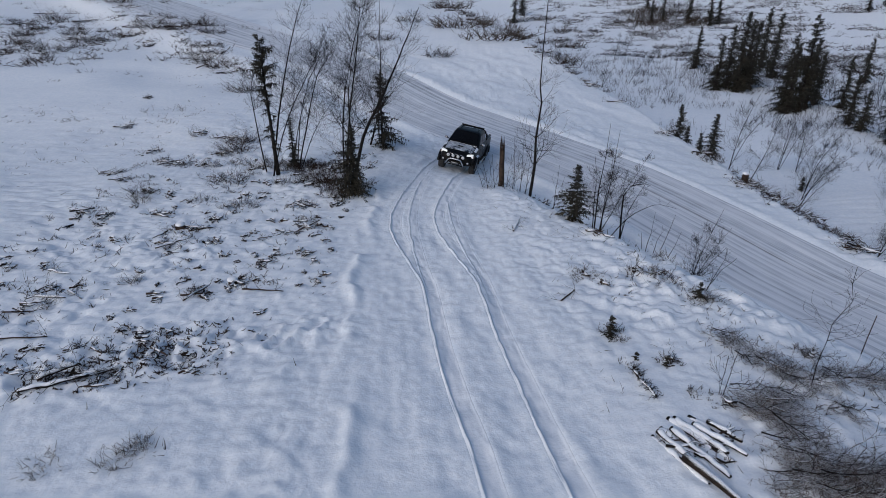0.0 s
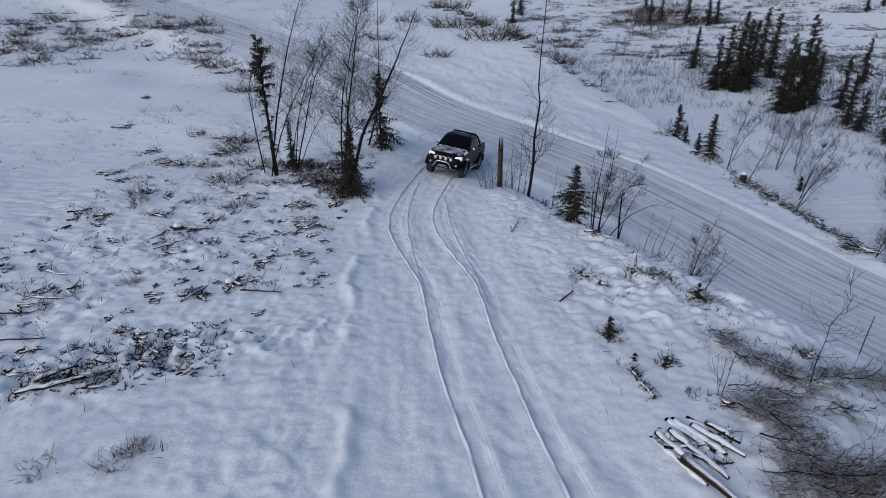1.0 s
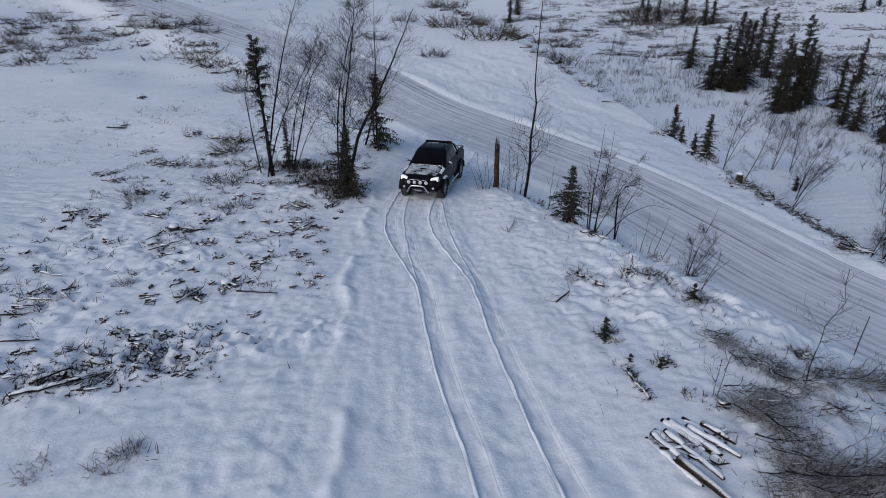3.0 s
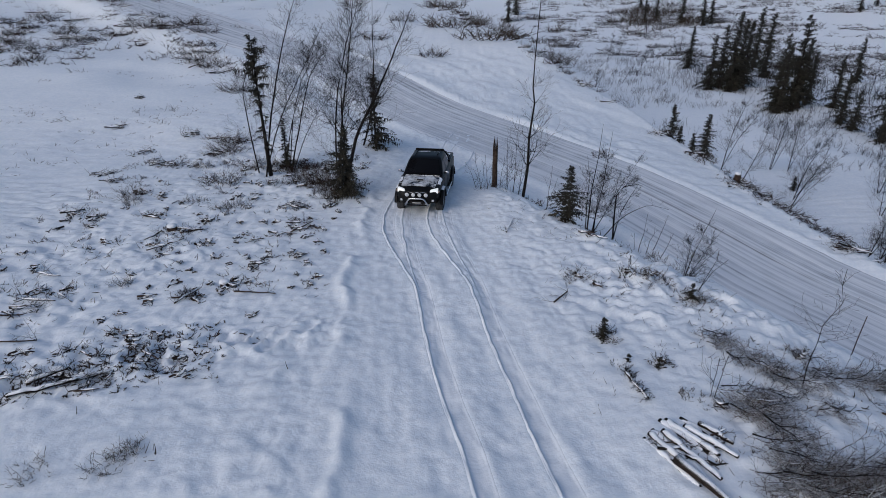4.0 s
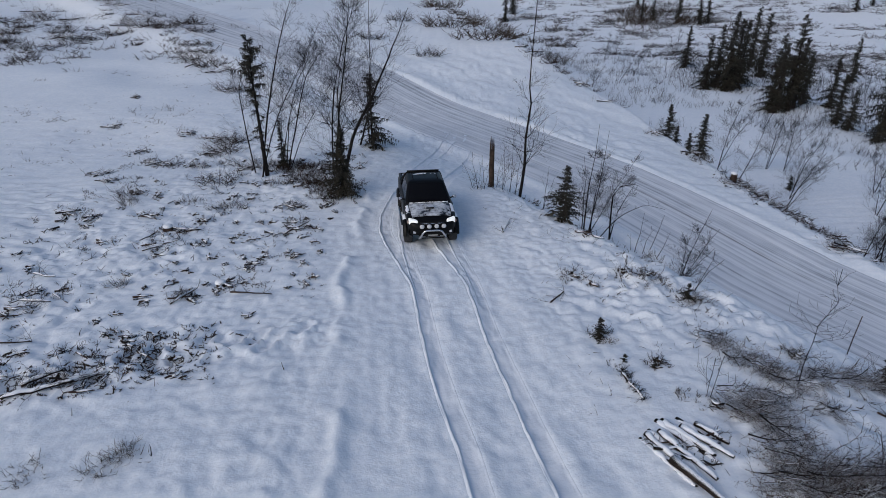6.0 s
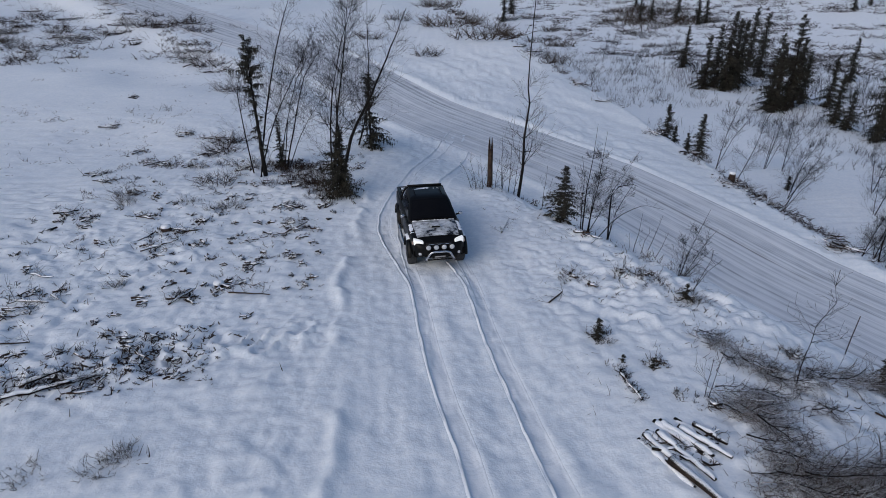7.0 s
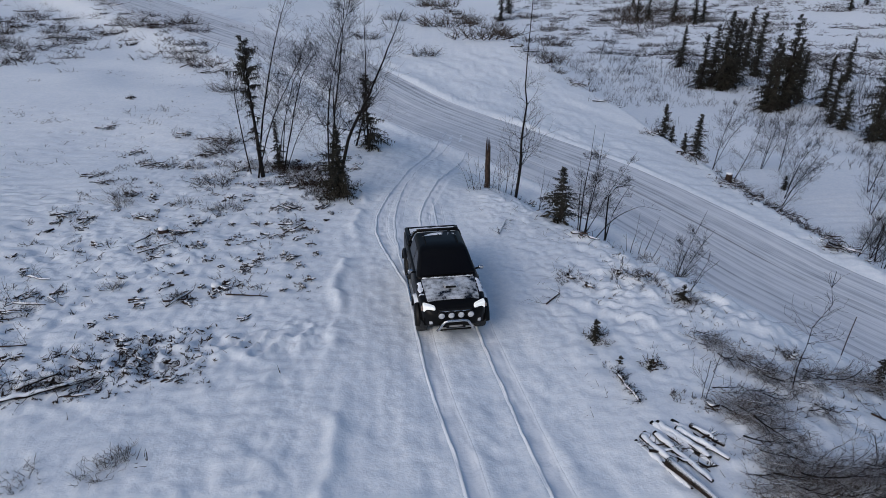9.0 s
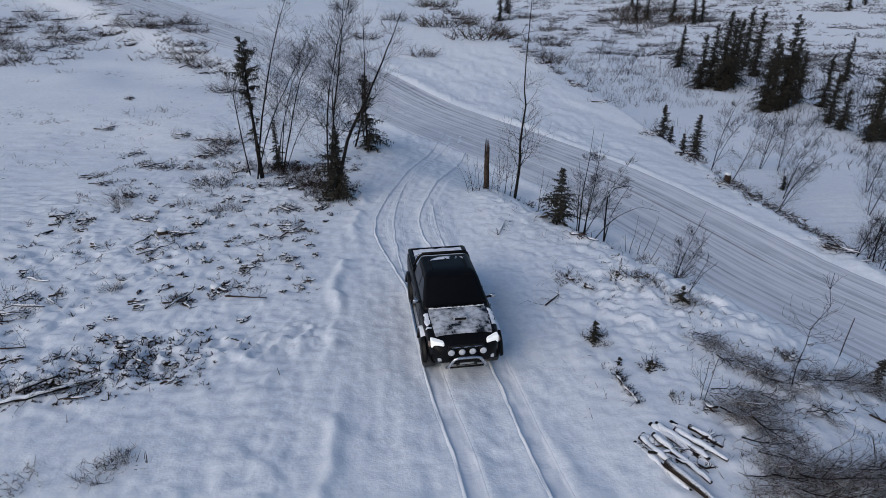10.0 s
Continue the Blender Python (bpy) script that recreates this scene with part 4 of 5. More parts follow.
# ---- scrub and slash
GREY = [(-13.49, 23.98, 0.45, 0.6), (-13.04, 23.29, 0.35, 0.45), (-9.02, 22.69, 0.4, 0.4), (-8.54, 23.03, 0.4, 0.4), (-10.6, 23.5, 0.4, 0.35), (-9.91, 16.18, 0.2, 0.3), (-7.69, 15.46, 0.25, 0.2),
        (-5.46, 24.85, 0.4, 0.3), (-12.18, 28.67, 0.4, 0.3), (-10.95, 29.29, 0.45, 0.35), (-11.98, 30.57, 0.4, 0.3), (-7.68, 25.64, 0.4, 0.35), (-6.5, 8.6, 0.35, 0.3), (-6.24, 8.95, 0.2, 0.3), (-7.8, 8.4, 0.35, 0.25)]
for i, (x, y, r, h) in enumerate(GREY):
    tuft(x, y, r, h, 34, "tuft of dry brown heather poking through snow", 300 + i, FROSTED if i % 3 or y < 10 else DARKHEATH, 0.6)
# felling waste over the open field
SLASH_NEAR = [(-10.65, 12.46, 0.3), (-9.46, 11.05, 0.45), (-9.0, 11.3, 0.4), (-8.5, 11.3, 0.4), (-8.69, 12.1, 0.4), (-9.4, 12.45, 0.3), (-8.75, 13.4, 0.2), (-8.15, 13.1, 0.2), (-7.9, 12.7, 0.25), (-7.34, 12.1, 0.4),
              (-7.45, 13.2, 0.25), (-6.5, 12.2, 0.3), (-6.2, 11.6, 0.3), (-8.2, 10.85, 0.3), (-7.75, 11.4, 0.35), (-12.3, 15.5, 0.45), (-12.0, 14.5, 0.4), (-12.4, 12.6, 0.4), (-11.4, 11.6, 0.45), (-10.5, 11.4, 0.4)]
SLASH_MID = [(-14.8, 22.2, 0.45), (-13.8, 21.65, 0.4), (-13.28, 24.7, 0.4), (-11.65, 22.0, 0.45), (-10.0, 20.0, 0.6), (-9.87, 18.9, 0.5), (-9.4, 20.5, 0.45), (-8.5, 19.3, 0.3), (-6.15, 17.4, 0.3), (-6.62, 15.9, 0.25),
             (-5.7, 21.45, 0.35), (-6.34, 22.9, 0.45), (-5.9, 23.2, 0.35), (-4.7, 23.3, 0.35), (-9.26, 21.4, 0.4), (-4.96, 18.1, 0.25), (-5.38, 20.6, 0.3), (-16.4, 27.2, 0.5), (-15.2, 26.1, 0.4), (-7.3, 15.3, 0.3)]
SLASH_FAR = [(-16.3, 31.4, 0.6), (-14.9, 29.6, 0.6), (-14.1, 28.9, 0.6), (-13.5, 29.2, 0.45), (-12.2, 28.7, 0.55), (-12.4, 30.9, 0.5), (-14.9, 34.4, 0.7), (-13.1, 33.9, 0.7), (-12.2, 33.5, 0.6), (-19.8, 35.8, 0.5),
             (-15.5, 45.5, 0.9), (-18.4, 51.3, 1.1), (-23.7, 57.0, 1.6), (-21.5, 54.6, 1.7), (-22.1, 57.9, 1.4), (-30.3, 72.1, 1.9), (-28.5, 73.3, 1.5), (-35.5, 70.9, 2.0), (-32.0, 66.5, 1.6), (-21.4, 42.3, 0.4),
             (-42.5, 59.6, 1.5), (-38.7, 58.2, 1.6), (-41.0, 67.1, 1.6), (-47.2, 70.6, 1.8), (-54.0, 77.2, 2.2), (-33.5, 56.2, 1.2), (-43.3, 63.0, 1.6), (-38.9, 61.8, 1.4), (-58.0, 92.0, 2.6), (-37.5, 80.0, 2.4), (-48.0, 84.0, 2.2)]
for i, (x, y, r) in enumerate(SLASH_NEAR + SLASH_MID + SLASH_FAR):
    slash_clump(x, y, r, 3000 + i, 10 if y < 14 else 12 if y < 30 else 15)
rnd = random.Random(33)
for i in range(190):
    x, y = rnd.uniform(-15.5, -3.9), rnd.uniform(14.0, 30.0)
    if x < -13 - 0.2 * (30 - y) or (x < -10 and rnd.random() < 0.5):
        continue
    slash_clump(x, y, rnd.uniform(0.07, 0.26), 3400 + i, 4, "slash bits", "few broken twigs sticking out of snow, dark bits for bark and shaded holes")
for i in range(16):
    slash_clump(rnd.uniform(-60, -36), rnd.uniform(56, 98), rnd.uniform(0.8, 1.8), 3200 + i, 10)
FARTUFTS = [(-40.2, 60.0), (-44.5, 64.5), (-47.5, 69.0), (-39.0, 66.0), (-37.1, 55.2), (-42.2, 70.2), (-35.0, 72.3), (-29, 73.3), (-25.6, 67.7), (-22, 55.5), (-20.0, 53.3), (-30.3, 69.8), (-48.4, 93), (-54, 95.9), (-53.2, 84.5),
            (-5.1, 79.6), (-7.4, 67.3), (-1.2, 59), (-15.8, 45.6), (-11.6, 31.4), (-10.2, 26.1), (-9.4, 28.7), (-12, 33)]
for i, (x, y) in enumerate(FARTUFTS):
    k = 0.4 + 0.011 * y
    tuft(x, y, k * 0.9, 0.35 + 0.011 * y, 50, "patch of dry scrub and slash sticking out of snow", 340 + i, (FROSTED, DARKHEATH, DARKHEATH)[i % 3], 0.7, 1, "scrub_patch", group="scrub patches", thick=0.005 + 0.00016 * y, sx=1.3)
for i in range(22):
    rnd = random.Random(400 + i)
    x, y = -8.0 + 4.2 * (i / 25) + rnd.gauss(0, 0.3), 28.8 - 4.3 * (i / 25) + rnd.gauss(0, 0.75)
    tuft(x, y, 0.75, 0.27, 80, "dark low heather bare of snow under the birches", 420 + i, DARKHEATH, 0.8, 1, thick=0.009)
BANK = [(4.21, 16.73, 0.3, 0.35), (4.0, 16.5, 0.2, 0.2), (4.62, 16.2, 0.25, 0.25), (4.19, 13.25, 0.25, 0.3), (4.3, 13.0, 0.18, 0.2), (4.21, 11.95, 0.2, 0.15), (5.25, 11.93, 0.22, 0.22), (4.4, 11.4, 0.15, 0.15), (6.32, 16.5, 0.3, 0.4),
        (6.64, 16.1, 0.35, 0.45), (7.19, 15.3, 0.35, 0.35), (7.39, 15.0, 0.4, 0.4), (5.8, 16.9, 0.25, 0.25), (5.5, 10.7, 0.18, 0.15), (5.9, 10.4, 0.25, 0.2), (8.7, 20.6, 0.5, 0.45), (7.8, 19.0, 0.35, 0.4), (7.1, 17.9, 0.35, 0.4), (4.0, 25.3, 0.5, 0.25), (2.2, 25.6, 0.6, 0.3), (8.87, 12.42, 0.22, 0.4)]
for i, (x, y, r, h) in enumerate(BANK):
    tuft(x, y, r * 1.2, h * 0.75, 40, "snow-dusted twiggy shrub on the bank", 450 + i, FROSTED if i % 3 else DARKHEATH, 0.9, 1, "bank_shrub", group="bank shrubs", thick=0.009)
    if r > 0.2 and i % 2 == 0:
        slash_clump(x + 0.1, y - 0.1, r * 0.7, 3300 + i, 6, "bank slash", "snowed-in twigs on the bank, dark bits for bark and shaded holes")
slash_clump(5.15, 19.85, 0.4, 3350, 8, "bank slash", "short snow-topped log ends on the brow of the bank")


def brush_pile(x, y, r, h, count, seed, rz):
    rnd = random.Random(seed)
    root = thing("brush_pile", x, y, "tangled pile of felled birch branches half under snow", "brush pile", "brush piles")
    root.rotation_euler.z = radians(rz)
    s = Shell()
    for _ in range(int(count * 1.5)):
        a, q = rnd.uniform(0, 2 * math.pi), r * math.sqrt(rnd.random())
        p = (1.3 * q * math.cos(a), 0.8 * q * math.sin(a), rnd.uniform(-0.1, h * 0.55))
        twig(s, p, (rnd.gauss(0.5, 0.9), rnd.gauss(0, 0.8), rnd.uniform(-0.25, 0.5)), rnd.uniform(0.12, 0.42), rnd.uniform(0.005, 0.009), rnd, 1, -0.05)
    tagged(part("twig_tangle", s, TANGLE, root), kind="stuff")
    for k in range(4):
        b = Shell()
        x0, y0, z0 = rnd.gauss(-r * 0.9, 0.2), rnd.gauss(0, r * 0.45), h * rnd.uniform(0.25, 0.75)
        limb(b, (x0, y0, z0), (1.0, rnd.gauss(0, 0.35), rnd.uniform(-0.15, 0.1)), r * rnd.uniform(1.2, 2.0), rnd.uniform(0.012, 0.024), rnd, 2)
        part("branch", b, FROSTED if k % 2 else BIRCH, root)


for i, (x, y, r, h, n, rz) in enumerate([(7.05, 12.9, 0.35, 0.3, 50, -45), (7.5, 12.0, 0.5, 0.4, 95, -45), (7.95, 11.2, 0.5, 0.45, 95, -45), (6.5, 10.1, 0.45, 0.4, 85, -45), (6.95, 9.45, 0.55, 0.45, 120, -50),
                                         (6.6, 8.5, 0.5, 0.4, 120, -40), (7.2, 8.2, 0.6, 0.45, 170, -10), (8.0, 8.1, 0.65, 0.45, 170, 0), (6.2, 7.8, 0.45, 0.35, 80, -30), (8.7, 11.3, 0.35, 0.4, 45, -60), (9.8, 11.5, 0.55, 0.35, 95, -10),
                                         (10.7, 11.4, 0.5, 0.35, 80, 0), (8.3, 10.1, 0.3, 0.25, 30, -30), (8.7, 8.3, 0.5, 0.35, 110, 0), (6.75, 8.0, 0.5, 0.4, 130, -20), (7.7, 7.7, 0.6, 0.4, 150, 0), (7.15, 10.4, 0.4, 0.35, 90, -40)]):
    brush_pile(x, y, r, h, n, 500 + i, rz)

# slash along the edge of the drop beyond the road
rnd = random.Random(77)
for i in range(90):
    k = rnd.random() ** 0.8
    p = BERM_LINE[int(k * (len(BERM_LINE) - 1))]
    nxt = BERM_LINE[min(len(BERM_LINE) - 1, int(k * (len(BERM_LINE) - 1)) + 1)]
    t = rnd.random()
    x, y = p[0] + (nxt[0] - p[0]) * t + rnd.uniform(-0.7, 0.9), p[1] + (nxt[1] - p[1]) * t + rnd.uniform(-0.5, 0.8)
    if i % 3:
        slash_clump(x, y, rnd.uniform(0.25, 0.6) + 0.008 * y, 3700 + i, 9, "edge slash", "snowy branches on the edge of the drop, dark bits for bark and shaded holes")
        continue
    tuft(x, y, 0.3 + 0.007 * y, 0.2 + 0.005 * y, 30, "snowy slash and scrub on the edge of the drop", 560 + i, FROSTED if i % 2 else DARKHEATH, 0.9, 1, "scrub_patch", group="edge scrub", thick=0.006 + 0.0002 * y, sx=1.3)
for i in range(60):
    x, y = rnd.uniform(45, 125), rnd.uniform(100, 215)
    if x + y < 165:
        continue
    tuft(x, y, rnd.uniform(1.2, 3.0), rnd.uniform(0.7, 1.4), 40, "dark scrub between snow on the far slope", 640 + i, FROSTED, 0.9, 1, "scrub_patch", group="hillside scrub", thick=0.03, sx=2.0)
for i, (x, y) in enumerate([(27.6, 190), (20.5, 190), (10, 200), (0, 98), (1.2, 74.4), (4.6, 65.8), (24, 150), (27, 140), (14, 170), (18, 160), (22, 120), (30, 165), (48, 174)]):
    tuft(x, y, 2.0, 1.6, 60, "dark leafless thicket at the valley head", 720 + i, HEATHER, 0.5, 1, "thicket", group="thickets", thick=0.028, sx=1.6)

# logs and sticks
for i in range(9):
    rnd = random.Random(790 + i)
    x0, y0 = 4.12 + 0.115 * i + rnd.gauss(0, 0.03), 9.62 + 0.03 * i + rnd.gauss(0, 0.14)
    rod(x0, y0, x0 + 0.66 + rnd.gauss(0, 0.05), y0 - 1.5 + 0.07 * i + rnd.gauss(0, 0.1), 0.052 + 0.02 * rnd.random(), "snow-covered log in a low stack on the slope", 800 + i, group="log stack", lift=-0.05 + 0.05 * (i % 2), buried=1.2, mat=BIRCH)
rod(4.46, 8.66, 5.1, 7.5, 0.10, "thick dark log beside a snowy log stack", 807, group="log stack", lift=0.06, cap=False, mat=BARKSHADE)
# Added to darken the stack: clumps stand in for shaded gaps between logs.
for i, (x, y, r) in enumerate([(4.6, 9.1, 0.35), (5.05, 8.75, 0.35), (5.6, 9.3, 0.25)]):
    slash_clump(x, y, r, 3800 + i, 7, "bank slash", "dark bits and twigs standing for shaded gaps in a snowy log stack")
rod(5.32, 9.72, 5.75, 9.1, 0.06, "short dark log end beside a log stack", 808, group="log stack", lift=0.02, mat=BARKSHADE)
rod(-9.75, 10.62, -8.4, 11.1, 0.055, "pale snow-topped log among slash", 820, lift=0.08, mat=BIRCH, side_twigs=12)
rod(-9.6, 11.05, -8.9, 11.55, 0.05, "dark snow-topped log among slash", 821, lift=0.05, side_twigs=10)
rod(-8.6, 11.1, -7.2, 12.3, 0.04, "thin snow-topped trunk among slash", 822, lift=0.06, side_twigs=16)
for i, (a, b, c, d) in enumerate([(-10.22, 18.45, -9.3, 19.4), (-5.7, 20.2, -5.1, 21.3), (-12.4, 15.2, -11.3, 15.0), (-12.6, 14.2, -11.8, 14.3), (-13.0, 16.9, -12.1, 16.6), (-8.0, 15.2, -7.1, 15.4), (-7.8, 14.9, -7.4, 15.9), (-6.3, 15.6, -5.0, 15.4),
                                  (-11.6, 15.6, -10.9, 15.1), (-12.3, 12.8, -10.6, 13.0), (2.3, 20.1, 2.7, 21.4), (3.2, 15.0, 3.7, 15.6), (5.2, 19.7, 5.9, 19.5), (9.6, 10.3, 10.4, 9.8)]):
    rod(a, b, c, d, 0.024, "dead branch lying in snow", 830 + i, "dead_branch", cap=i % 2 == 0, lift=0.05, side_twigs=6, category="branch", group="dead branches")
rod(4.28, 11.5, 4.5, 10.5, 0.03, "snow-laden spruce top lying on the slope", 850, "fallen_sapling", lift=0.05, side_twigs=70, shoots=(0.06, 0.2), category="branch", group="dead branches")


def stump(x, y, r, h, label, seed):
    rnd = random.Random(seed)
    root = thing("tree_stump", x, y, label, "stump", "stumps", 0.05)
    s = Shell()
    rings = [[(r * k * (1 + 0.12 * math.sin(3 * a + seed)) * math.cos(a), r * k * (1 + 0.12 * math.sin(3 * a + seed)) * math.sin(a), z) for a in [2 * math.pi * j / 14 for j in range(14)]] for k, z in ((1.1, -0.1), (1.05, 0.05), (1.0, h * 0.7), (0.95, h))]
    s.rings(rings)
    part("trunk", s, DEADWOOD, root)
    c = Shell()
    c.rings([[(r * k * math.cos(a), r * k * math.sin(a), z) for a in [2 * math.pi * j / 14 for j in range(14)]] for k, z in ((1.02, h * 0.92), (1.08, h + 0.02), (0.95, h + 0.06), (0.6, h + 0.09), (0.25, h + 0.1))])
    part("snow_cap", c, CAP, root, "soft white snow cap")


stump(-6.75, 16.1, 0.15, 0.2, "low tree stump with a snow cap", 1)
stump(-10.2, 20.5, 0.17, 0.2, "brown upturned stump in snow", 2)
stump(16.5, 31.95, 0.17, 0.55, "dark tree stump on the road edge", 3)


def marker_pole():
    root = thing("marker_pole", 11.2, 13.6, "thin dark snow marker pole beside the road", "pole", sink=0.1)
    s = Shell()
    s.tube([(0, 0, 0), (0.03, 0, 0.8), (0.08, 0, 1.5)], [0.014, 0.014, 0.012], 8, cap=True)
    part("shaft", s, STEELPOLE, root)


marker_pole()


def dark_bits():
    """Countless twig ends and heather tips that show through the snow."""
    rnd = random.Random(9)
    s = Shell()
    n = 0
    while n < 800:
        x, y = rnd.uniform(-30, -3.4), 7.5 + 45 * rnd.random() ** 1.5
        if float(lumps(x, y, 3.1, 5)) < rnd.uniform(-0.25, 0.45) or (y < 11 and rnd.random() < 0.85):
            continue
        n += 1
        z = ground_at(x, y)
        for _ in range(rnd.choice((1, 2, 4, 7))):
            p = (x + rnd.gauss(0, 0.08), y + rnd.gauss(0, 0.08), z - 0.02)
            twig(s, p, (rnd.gauss(0, 1), rnd.gauss(0, 1), rnd.uniform(0.1, 0.9)), rnd.uniform(0.06, 0.3), rnd.uniform(0.006, 0.016), rnd, 0, 0.0)
    m = 0
    while m < 160:
        x, y = rnd.uniform(3.2, 9.0), rnd.uniform(7.5, 24)
        if x > 9.5 - 0.33 * (y - 11) + 1:
            continue
        m += 1
        z = ground_at(x, y)
        for _ in range(rnd.choice((1, 2, 3))):
            twig(s, (x + rnd.gauss(0, 0.08), y + rnd.gauss(0, 0.08), z - 0.02), (rnd.gauss(0, 1), rnd.gauss(0, 1), rnd.uniform(0.1, 0.9)), rnd.uniform(0.06, 0.3), rnd.uniform(0.005, 0.01), rnd, 0, 0.0)
    tagged(new("twig_litter", s.make("twig_litter", DARKHEATH)), "countless dark twig tips poking through the snow", "twigs", kind="stuff")


dark_bits()


def scatter(name, label, seed, count, where, size, mat, thick, level=1, upright=0.5, flat=0.8, pieces=(4, 9)):
    """Scrub that nobody could count, over a stretch of ground."""
    rnd = random.Random(seed)
    s = Shell()
    n = 0
    while n < count:
        x, y = where(rnd)
        if float(lumps(x, y, 6.5, seed)) < rnd.uniform(-0.7, 0.4):
            continue
        n += 1
        z = ground_at(x, y)
        for _ in range(rnd.randint(*pieces)):
            p = (x + rnd.gauss(0, size), y + rnd.gauss(0, size * 0.6), z - 0.03)
            twig(s, p, (rnd.gauss(0, flat), rnd.gauss(0, flat), upright), size * rnd.uniform(0.5, 1.3), thick * rnd.uniform(0.7, 1.4), rnd, level, 0.0)
    return tagged(new(name, s.make(name, mat)), label, "scrub", kind="stuff")


scatter("far_scrub", "low dry scrub dotted over the snowy slope beside the road", 901, 130, lambda q: (q.uniform(-75, -12), q.uniform(36, 112)), 0.4, FROSTED, 0.012, pieces=(5, 12))
scatter("hillside_scrub", "bands of dark scrub and slash over the far snowy hill", 902, 3000, lambda q: (lambda x: (x, q.uniform(160 - x, 330 - x)))(q.uniform(25, 150)), 0.9, DARKHEATH, 0.04, level=0, upright=0.35, pieces=(10, 18))
# Willow shoots, set denser to stand in for shade on the valley floor.
scatter("valley_scrub", "thin leafless willow shoots, set dense to darken the shaded valley snow", 903, 700, lambda q: (q.uniform(22, 60), q.uniform(45, 130)), 0.7, TWIG, 0.012, upright=1.0, flat=0.35)
scatter("thicket_scrub", "dark leafless thicket behind the snow bank", 904, 170, lambda q: (lambda y: (q.uniform(3, 20) + 0.08 * (160 - y), y))(q.uniform(105, 215)), 1.3, HEATHER, 0.035, upright=0.9, flat=0.45)
scatter("field_clumps", "small dark heather clumps breaking through the snow", 910, 90, lambda q: (q.uniform(-16, -4.0), q.uniform(14.5, 31)), 0.19, DARKHEATH, 0.011, upright=0.45, flat=0.9, pieces=(5, 12))
scatter("field_heather", "dark heather and slash on the upper snowfield", 911, 120, lambda q: (q.uniform(-58, -31), q.uniform(52, 84)), 0.6, DARKHEATH, 0.026, upright=0.4, flat=0.9, pieces=(6, 14))
scatter("roadside_slash", "dark slash along the edge of the forest road", 912, 60, lambda q: (lambda t: (-34 + 17 * t + q.gauss(0, 1.2), 72 - 22 * t + q.gauss(0, 1.5)))(q.random()), 0.5, DARKHEATH, 0.018, upright=0.4, flat=0.9, pieces=(6, 14))
scatter("hill_thicket", "dark leafless thicket at the foot of the far hill", 908, 120, lambda q: (q.uniform(50, 68), q.uniform(156, 190)), 1.6, HEATHER, 0.05, upright=0.9, flat=0.5)
scatter("valley_thicket", "thin leafless birch scrub around the valley spruces", 909, 130, lambda q: (q.uniform(36, 66), q.uniform(62, 112)), 2.0, TWIG, 0.018, upright=1.2, flat=0.3)
# Branch ends whose dark colour also stands in for shaded holes in the heap.
scatter("slash_bits", "short broken branch ends in a slash heap, also standing for shaded holes", 905, 190, lambda q: (lambda t: (-11.8 + 5.8 * t + q.gauss(0, 0.6), 11.0 + 1.6 * t + q.gauss(0, 0.65)))(q.random()), 0.15, DARKHEATH, 0.018, level=1, upright=0.3, pieces=(1, 4))
scatter("slash_ends", "short broken branch ends scattered over snow", 906, 90, lambda q: (q.uniform(-12.5, -3.9), q.uniform(15, 25.5)), 0.16, HEATHER, 0.016, level=0, upright=0.3, pieces=(2, 5))
scatter("bank_twigs", "dark twig ends along the snowy bank", 907, 120, lambda q: (lambda t: (9.3 - 6.0 * t + q.gauss(0, 0.8), 10.0 + 13.5 * t + q.gauss(0, 1.0)))(q.random()), 0.16, HEATHER, 0.013, level=0, upright=0.4, pieces=(2, 5))

# ---- the pickup: nose towards -y, origin on the ground between the axles
AXLE, TRACK, TYRE = 1.54, 0.80, 0.42


def table(y, rows):
    return [float(np.interp(y, [r[0] for r in rows], [r[k] for r in rows])) for k in range(1, len(rows[0]))]


#         y, half width, bottom, shoulder
HULL = [(-2.46, 0.56, 0.62, 0.90), (-2.40, 0.70, 0.58, 0.98), (-2.28, 0.80, 0.56, 1.07), (-2.05, 0.86, 0.55, 1.16), (-1.5, 0.90, 0.55, 1.23),
        (-0.9, 0.905, 0.53, 1.28), (-0.3, 0.905, 0.52, 1.29), (1.2, 0.905, 0.52, 1.29), (1.3, 0.91, 0.54, 1.26), (2.36, 0.90, 0.58, 1.26), (2.44, 0.87, 0.60, 1.24)]


def arch(y):
    low = 0.0
    for c in (-AXLE, AXLE):
        if abs(y - c) < 0.52:
            low = max(low, 0.40 + math.sqrt(0.52 ** 2 - (y - c) ** 2))
    return low


def hull_ring(y):
    hw, zb, zt = table(y, HULL)
    zb = max(zb, min(arch(y), zt - 0.2))
    half = [(0.90, zb), (0.985, zb + 0.05), (1.0, zb + 0.25 * (zt - zb) + 0.03), (1.0, zb + 0.62 * (zt - zb)), (0.985, zt - 0.07), (0.94, zt - 0.015), (0.86, zt + 0.005), (0.45, zt + 0.03)]
    return [(hw * a, y, z) for a, z in half] + [(0, y, zt + 0.036)] + [(-hw * a, y, z) for a, z in half[::-1]]


